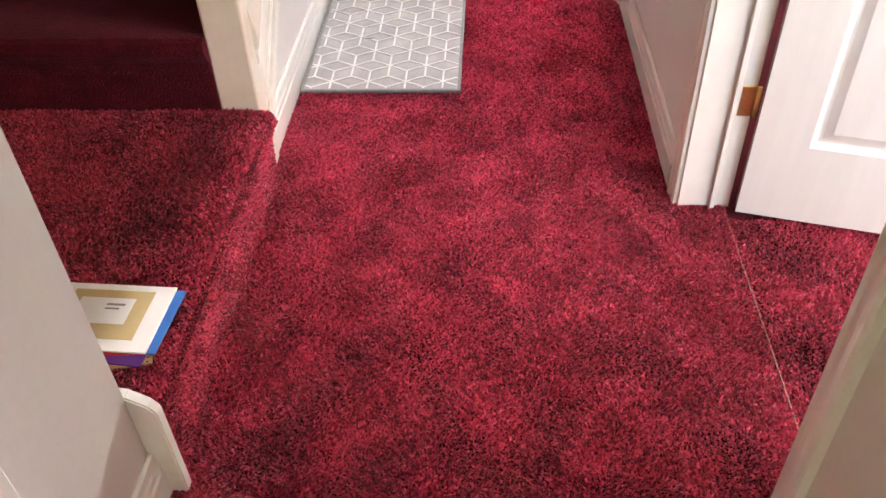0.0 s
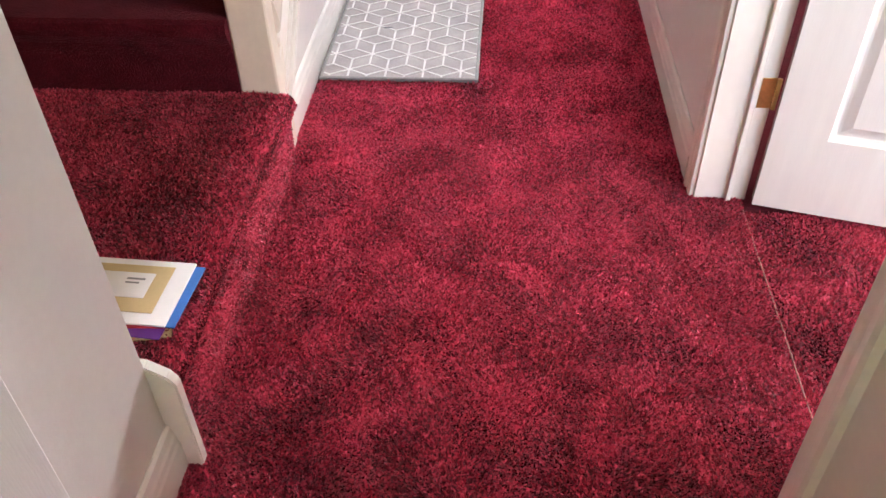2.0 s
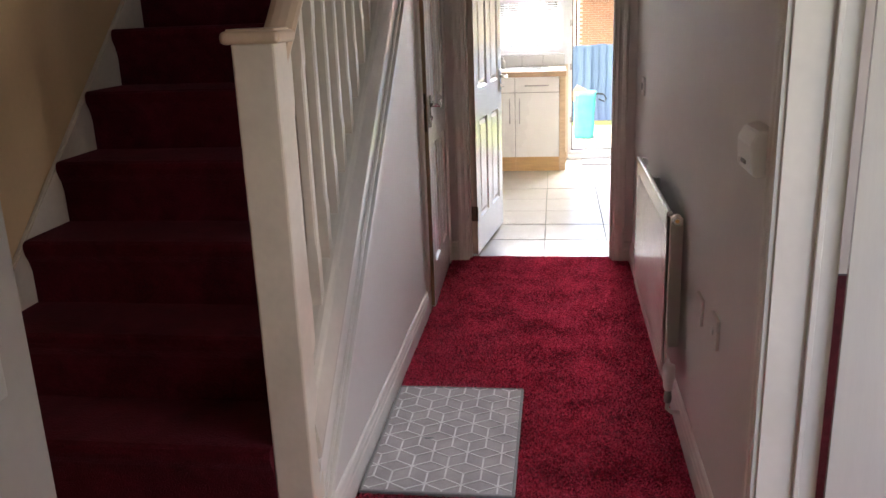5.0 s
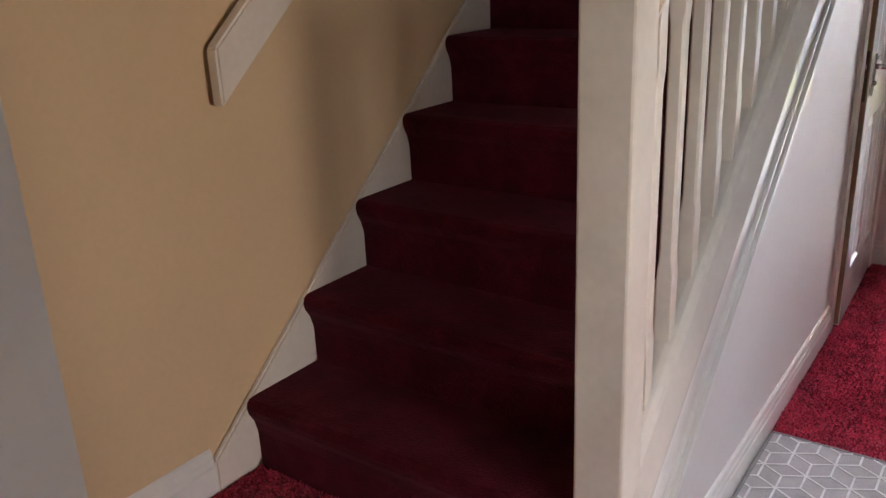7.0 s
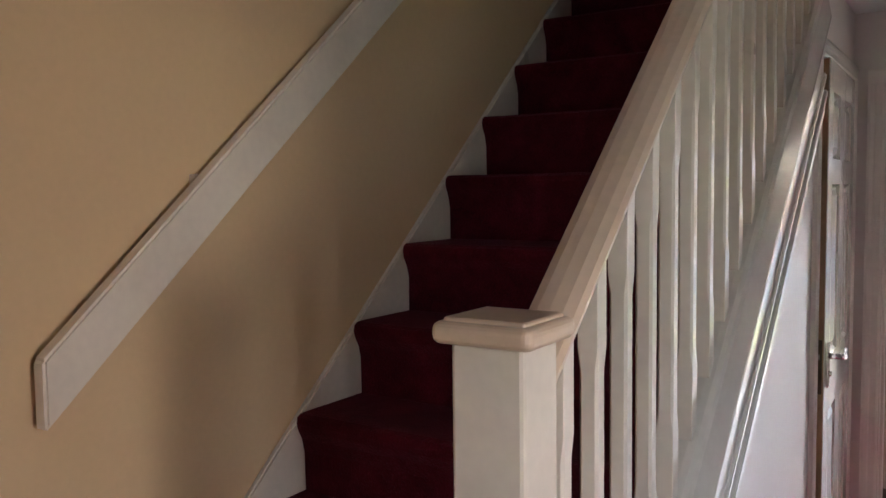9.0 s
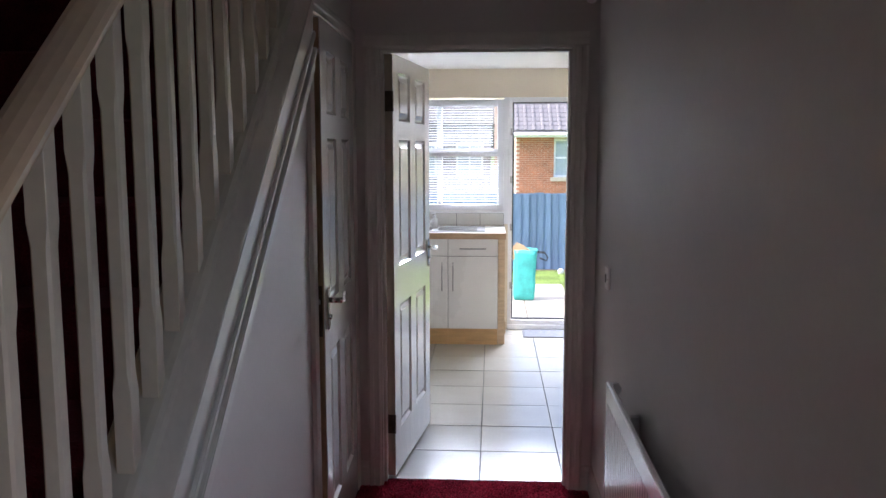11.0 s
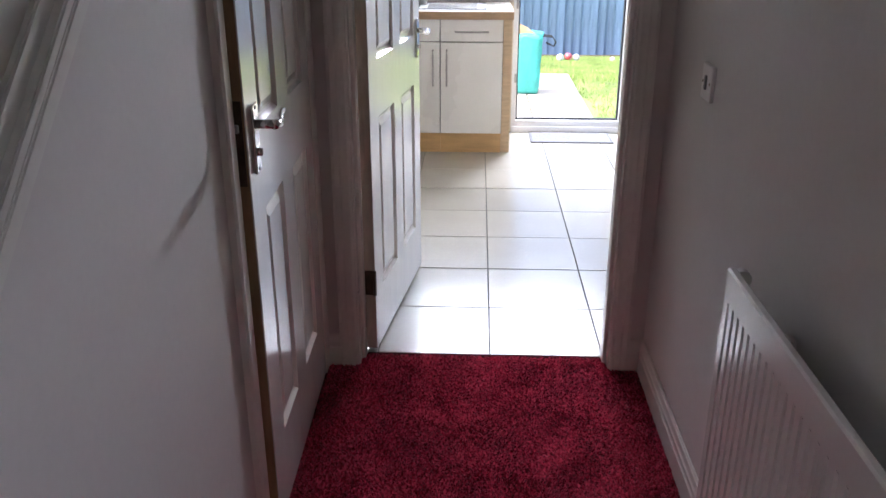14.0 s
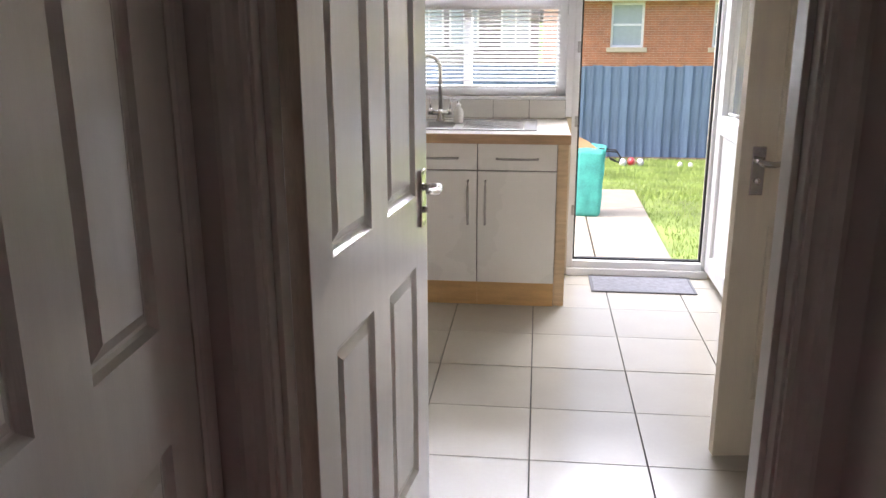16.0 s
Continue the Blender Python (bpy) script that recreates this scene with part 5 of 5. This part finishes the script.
def fence():
    f = thing("fence", 0, Y_F, -1.24, "tall featheredge fence stained faded blue-grey", "fence", "", "structure")
    rng = random.Random(4)
    me = mesh_of("board", sweep(bmesh.new(), [(-0.094, 0.0), (0.094, 0.008), (0.094, 0.023), (-0.094, 0.006)], (0, 0, 0), (0, 0, 1.8), (1, 0, 0), (0, -1, 0)), M_FENCE)
    for k in range(88):
        b = new("board", me)
        b.parent = f
        b.location = (-5.0 + k * 0.168, -0.01 * rng.random(), -0.03 + 0.025 * rng.random())
        b.rotation_euler = (0, 0.006 * (rng.random() - 0.5), 0)
    for z in (-0.9, -0.3, 0.3):
        part("rail", boxes((-5.1, 9.8, Y_F + 0.002, Y_F + 0.05, z, z + 0.08)), M_FENCE, f)


fence()
soil = structure("flower_bed", carpet_sheet(-5, 9, 14.45, 14.95, -1.19, 0.12), M_SOIL, "strip of bare earth along the fence foot", "soil")


# ---- houses beyond the fence ----
def house():
    h = thing("house", 5, 26, -3.4, "orange-red brick house with brown tiled roof behind the fence", "house", "", "structure")
    x0, x1, yf = 1.32, 9.5, 26.0
    wins = [(2.66, 3.68, 0.52, 1.88), (5.80, 6.82, 0.52, 1.88)]
    xs, zs = [x0, 2.66, 3.68, 5.80, 6.82, x1], [-3.4, 0.52, 1.88, 1.96]
    bm = bmesh.new()
    for a, b in zip(xs, xs[1:]):
        for c, d in zip(zs, zs[1:]):
            if not any(abs(a - w[0]) < 1e-6 and abs(c - w[2]) < 1e-6 for w in wins):
                box(bm, a, b, yf, yf + 0.28, c, d)
    box(bm, x0, x0 + 0.28, yf + 0.28, yf + 7, -3.4, 1.96)
    wall = part("wall", bm, M_MORTAR, h, "orange-red brickwork with pale joints")
    verts, faces = [], []
    rng = random.Random(7)

    def brick_at(x, z, w):
        for q in wins:
            if z + 0.065 > q[2] - 0.01 and z < q[3] + 0.01 and x + w > q[0] and x < q[1]:
                if x < q[0]:
                    w = q[0] - 0.004 - x
                elif x + w > q[1]:
                    x, w = q[1] + 0.004, x + w - q[1] - 0.004
                else:
                    return
                if w < 0.02:
                    return
        y = yf - 0.012 - 0.006 * rng.random()
        n = len(verts)
        verts.extend([(x, y, z), (x + w, y, z), (x + w, y, z + 0.065), (x, y, z + 0.065), (x, yf, z), (x + w, yf, z), (x + w, yf, z + 0.065), (x, yf, z + 0.065)])
        faces.extend([(n, n + 1, n + 2, n + 3), (n, n + 4, n + 5, n + 1), (n + 3, n + 2, n + 6, n + 7), (n, n + 3, n + 7, n + 4), (n + 1, n + 5, n + 6, n + 2)])
    for j in range(27):
        z = -0.08 + j * 0.075
        for k in range(38):
            x = x0 + 0.003 + k * 0.225 + (0.1125 if j % 2 else 0)
            if x + 0.215 < x1:
                brick_at(x, z, 0.215)
    me = bpy.data.meshes.new("brickwork")
    me.from_pydata(verts, [], faces)
    me.materials.append(M_BRICKS)
    bk = new("brickwork", me)
    bk.parent = h
    bk.matrix_parent_inverse = h.matrix_basis.inverted()
    tagged(bk, "single orange-red bricks", "", "", "stuff")
    for a, b, c, d in wins:
        m = (a + b) / 2
        w = part("window", boxes((a, a + 0.07, yf + 0.06, yf + 0.14, c, d), (b - 0.07, b, yf + 0.06, yf + 0.14, c, d), (a + 0.07, b - 0.07, yf + 0.06, yf + 0.14, c, c + 0.07),
                                 (a + 0.07, b - 0.07, yf + 0.06, yf + 0.14, d - 0.07, d), (a + 0.07, b - 0.07, yf + 0.06, yf + 0.14, c + 0.66, c + 0.73)), M_PVC, h, "white sash-style window")
        part("pane", boxes((a + 0.07, b - 0.07, yf + 0.095, yf + 0.10, c + 0.07, c + 0.66), (a + 0.07, b - 0.07, yf + 0.095, yf + 0.10, c + 0.73, d - 0.07)), M_PANE, w)
        part("net_curtain", boxes((a, b, yf + 0.20, yf + 0.21, c, d)), M_BLIND, w)
        part("sill", boxes((a - 0.12, b + 0.12, yf - 0.06, yf + 0.06, c - 0.14, c), bevel=0.01), M_STONE, w)
    part("soffit", boxes((x0 - 0.3, x1 + 0.3, yf - 0.35, yf + 0.02, 1.94, 1.975)), M_PVC, h)
    part("fascia", boxes((x0 - 0.3, x1 + 0.3, yf - 0.37, yf - 0.351, 1.93, 2.10)), M_PVC, h)
    bm = tube(bmesh.new(), [(x0 - 0.3, yf - 0.43, 2.05), (x1 + 0.3, yf - 0.43, 2.05)], 0.06, 10)
    part("gutter", bm, M_PVC, h, smooth=True)
    roof = part("roof", sweep(bmesh.new(), [(yf - 0.40, 2.09), (yf - 0.40, 2.16), (yf + 4.0, 4.93), (yf + 4.0, 4.83)], (x0 - 0.35, 0, 0), (x1 + 0.35, 0, 0), (0, 1, 0), (0, 0, 1)), M_ROOF, h)
    tm = mesh_of("roof_tile", sweep(bmesh.new(), [(-0.15, 0.0), (-0.10, 0.035), (-0.04, 0.040), (0.0, 0.012), (0.14, 0.012), (0.15, 0.0)], (0, 0, 0), (0, 0.38, 0), (1, 0, 0), (0, 0, 1)), M_ROOF)
    sl = math.atan2(2.77, 4.4)
    for j in range(12):
        for k in range(20):
            s = new("roof_tile", tm)
            s.parent = roof
            s.matrix_parent_inverse = Matrix.Translation(h.location).inverted() @ Matrix.Translation(h.location)
            s.location = (x0 - 0.2 + k * 0.30, yf - 0.42 + j * 0.30 * math.cos(sl), 2.175 + j * 0.30 * math.sin(sl))
            s.rotation_euler = (sl - 0.05, 0, 0)


M_BRICKS = mat("orange_brick_faces", (0.47, 0.205, 0.115), 0.85, vary=0.20, scale=3.5, fine=40, bump=0.2, bump_scale=50)
M_PANE = mat("far_window_glass", (0.42, 0.48, 0.52), 0.08, vary=0.05, coat=0.8)
house()

M_GREYWALL = mat("grey_render", (0.26, 0.25, 0.25), 0.85, vary=0.08, scale=3)
annex = thing("house", -3, 30, -3.4, "pale rendered neighbouring house with dark roof beyond the garden", "house", "", "structure")
part("wall", boxes((0.55, 1.25, 28.2, 30, -3.4, 4.2)), M_RENDER, annex, "pale pink rendered gable")
bm = boxes((-9.5, 0.4, 30, 36, -3.4, 2.6))
part("wall", bm, M_GREYWALL, annex, "grey rendered front wall")
part("roof", sweep(bmesh.new(), [(29.6, 2.5), (29.6, 2.65), (33, 5.6), (36.4, 2.65), (36.4, 2.5)], (-9.9, 0, 0), (0.7, 0, 0), (0, 1, 0), (0, 0, 1)), M_ROOF, annex)
for x in (-8.2, -6.2, -4.2, -2.9, -1.0):
    w = part("window", boxes((x, x + 1.1, 29.94, 29.99, 0.4, 1.8)), M_PVC, annex)
    part("pane", boxes((x + 0.08, x + 0.52, 29.92, 29.939, 0.48, 1.72), (x + 0.58, x + 1.02, 29.92, 29.939, 0.48, 1.72)), M_PANE, w)


def tree(x, y, base, height, seed, label):
    t = thing("tree", x, y, base, label, "tree", "trees beyond the fence")
    rng = random.Random(seed)
    bm = bmesh.new()
    tube(bm, [(x, y, base), (x + 0.08, y, base + height * 0.35), (x + 0.02, y + 0.1, base + height * 0.7), (x + 0.1, y, base + height)], [0.16, 0.12, 0.07, 0.02], 10)
    tips = []
    for k in range(26):
        z = base + height * (0.35 + 0.6 * k / 26)
        a = k * 2.4 + rng.random()
        l = height * 0.28 * (1.15 - k / 30)
        tip = Vector((x + l * math.cos(a), y + l * math.sin(a), z + l * 0.55))
        mid = Vector((x + 0.5 * l * math.cos(a + 0.2), y + 0.5 * l * math.sin(a + 0.2), z + l * 0.18))
        tube(bm, [(x, y, z), mid, tip], [0.045, 0.025, 0.008], 6)
        tips += [mid, tip, tip.lerp(mid, 0.5)]
    part("trunk", bm, M_BARK, t)
    verts, faces = [], []
    for p in tips:
        for _ in range(34):
            c = p + Vector((rng.gauss(0, 0.30), rng.gauss(0, 0.30), rng.gauss(0, 0.24)))
            u = Vector((rng.gauss(0, 1), rng.gauss(0, 1), rng.gauss(0, 1))).normalized() * 0.055
            w = u.orthogonal().normalized() * 0.035
            n = len(verts)
            verts.extend([tuple(c - u), tuple(c + w), tuple(c + u), tuple(c - w)])
            faces.append((n, n + 1, n + 2, n + 3))
    me = bpy.data.meshes.new("crown")
    me.from_pydata(verts, [], faces)
    me.materials.append(M_LEAF)
    c = new("crown", me)
    c.parent = t
    c.matrix_parent_inverse = t.matrix_basis.inverted()


tree(-7.5, 21.0, -2.4, 6.0, 9, "leafy tree behind the garden fence")

# ---- floor tiles of the kitchen ----
TX, TY = 0.391, 0.3855
tile_me = mesh_of("tile", boxes((-TX / 2 + 0.002, TX / 2 - 0.002, -TY / 2 + 0.002, TY / 2 - 0.002, -0.010, 0.0), bevel=0.0015), M_TILE)
floor_k = bpy.data.objects["floor_kitchen"]


def cut_tile(x0, x1, y0, y1):
    return mesh_of("tile", boxes((x0, x1, y0, y1, -0.010, 0.0), bevel=0.0015), M_TILE)


for i in range(-5, 4):
    for j in range(-1, 8):
        x0, y0 = 0.439 + TX * i, 0.379 + TY * j
        a, b = max(x0, XK0) + 0.002, min(x0 + TX, XK1) - 0.002
        c, d = max(y0, 0.004) + 0.002, min(y0 + TY, Y_B) - 0.002
        if b - a < 0.02 or d - c < 0.02:
            continue
        whole = b - a > TX - 0.006 and d - c > TY - 0.006
        if whole:
            s = new("tile", tile_me)
            s.location = (x0 + TX / 2, y0 + TY / 2, 0.0006 * ((i * 3 + j * 5) % 3))
        else:
            s = new("tile", cut_tile(a, b, c, d))
        s.parent = floor_k


# ---- pile of the carpets ----
def pile(name, label, count, seed, origin, u, v, normal, size_u, size_v, skip=None, h=0.0080, w=0.0029):
    """Yarn tufts over a rectangle; each leans with the patch it stands in."""
    rng = np.random.default_rng(seed)
    step = math.sqrt(size_u * size_v / count)
    gu, gv = np.meshgrid(np.arange(step / 2, size_u, step), np.arange(step / 2, size_v, step))
    a = gu.ravel() + rng.uniform(-0.55, 0.55, gu.size) * step
    b = gv.ravel() + rng.uniform(-0.55, 0.55, gu.size) * step
    if skip is not None:
        keep = ~((a > skip[0]) & (a < skip[1]) & (b > skip[2]) & (b < skip[3]))
        a, b = a[keep], b[keep]
    n = len(a)
    o, u, v, k = (np.array(q, float) for q in (origin, u, v, normal))
    base = o + a[:, None] * u + b[:, None] * v
    # tufts gather into clumps about a centimetre wide, and the whole nap lies over in trodden patches
    warp_a, warp_b = a + 0.006 * np.sin(b * 310 + 2 * np.sin(a * 90)), b + 0.006 * np.sin(a * 270 + 2 * np.sin(b * 110))
    ca, cb = np.sin(warp_a * 470 + 2.2 * np.sin(b * 61)), np.sin(warp_b * 430 + 2.2 * np.sin(a * 73))
    la = 0.003 * np.sin(a * 21 + 3 * np.sin(b * 9)) + 0.0034 * ca + rng.normal(0, 0.0022, n)
    lb = 0.003 * np.sin(b * 17 + 3 * np.sin(a * 13)) + 0.0034 * cb + rng.normal(0, 0.0022, n)
    ridge = 0.5 + 0.25 * (np.cos(warp_a * 470 + 2.2 * np.sin(b * 61)) + np.cos(warp_b * 430 + 2.2 * np.sin(a * 73)))
    hh = h * (0.55 + 0.60 * ridge) * rng.uniform(0.8, 1.15, n)
    tip = base + la[:, None] * u + lb[:, None] * v + hh[:, None] * k
    ang = rng.uniform(0, 2 * math.pi, n)
    ww = w * rng.uniform(0.7, 1.3, n)
    side = (np.cos(ang) * ww)[:, None] * u + (np.sin(ang) * ww)[:, None] * v
    pts = np.empty((n * 4, 3))
    pts[0::4] = base - side - 0.002 * k
    pts[1::4] = base + side - 0.002 * k
    pts[2::4] = tip + side * 0.75
    pts[3::4] = tip - side * 0.75
    me = bpy.data.meshes.new(name)
    me.from_pydata(pts.tolist(), [], np.arange(n * 4).reshape(n, 4).tolist())
    me.materials.append(M_PILE_LIT)
    return tagged(new(name, me), label, "carpet", "", "stuff")


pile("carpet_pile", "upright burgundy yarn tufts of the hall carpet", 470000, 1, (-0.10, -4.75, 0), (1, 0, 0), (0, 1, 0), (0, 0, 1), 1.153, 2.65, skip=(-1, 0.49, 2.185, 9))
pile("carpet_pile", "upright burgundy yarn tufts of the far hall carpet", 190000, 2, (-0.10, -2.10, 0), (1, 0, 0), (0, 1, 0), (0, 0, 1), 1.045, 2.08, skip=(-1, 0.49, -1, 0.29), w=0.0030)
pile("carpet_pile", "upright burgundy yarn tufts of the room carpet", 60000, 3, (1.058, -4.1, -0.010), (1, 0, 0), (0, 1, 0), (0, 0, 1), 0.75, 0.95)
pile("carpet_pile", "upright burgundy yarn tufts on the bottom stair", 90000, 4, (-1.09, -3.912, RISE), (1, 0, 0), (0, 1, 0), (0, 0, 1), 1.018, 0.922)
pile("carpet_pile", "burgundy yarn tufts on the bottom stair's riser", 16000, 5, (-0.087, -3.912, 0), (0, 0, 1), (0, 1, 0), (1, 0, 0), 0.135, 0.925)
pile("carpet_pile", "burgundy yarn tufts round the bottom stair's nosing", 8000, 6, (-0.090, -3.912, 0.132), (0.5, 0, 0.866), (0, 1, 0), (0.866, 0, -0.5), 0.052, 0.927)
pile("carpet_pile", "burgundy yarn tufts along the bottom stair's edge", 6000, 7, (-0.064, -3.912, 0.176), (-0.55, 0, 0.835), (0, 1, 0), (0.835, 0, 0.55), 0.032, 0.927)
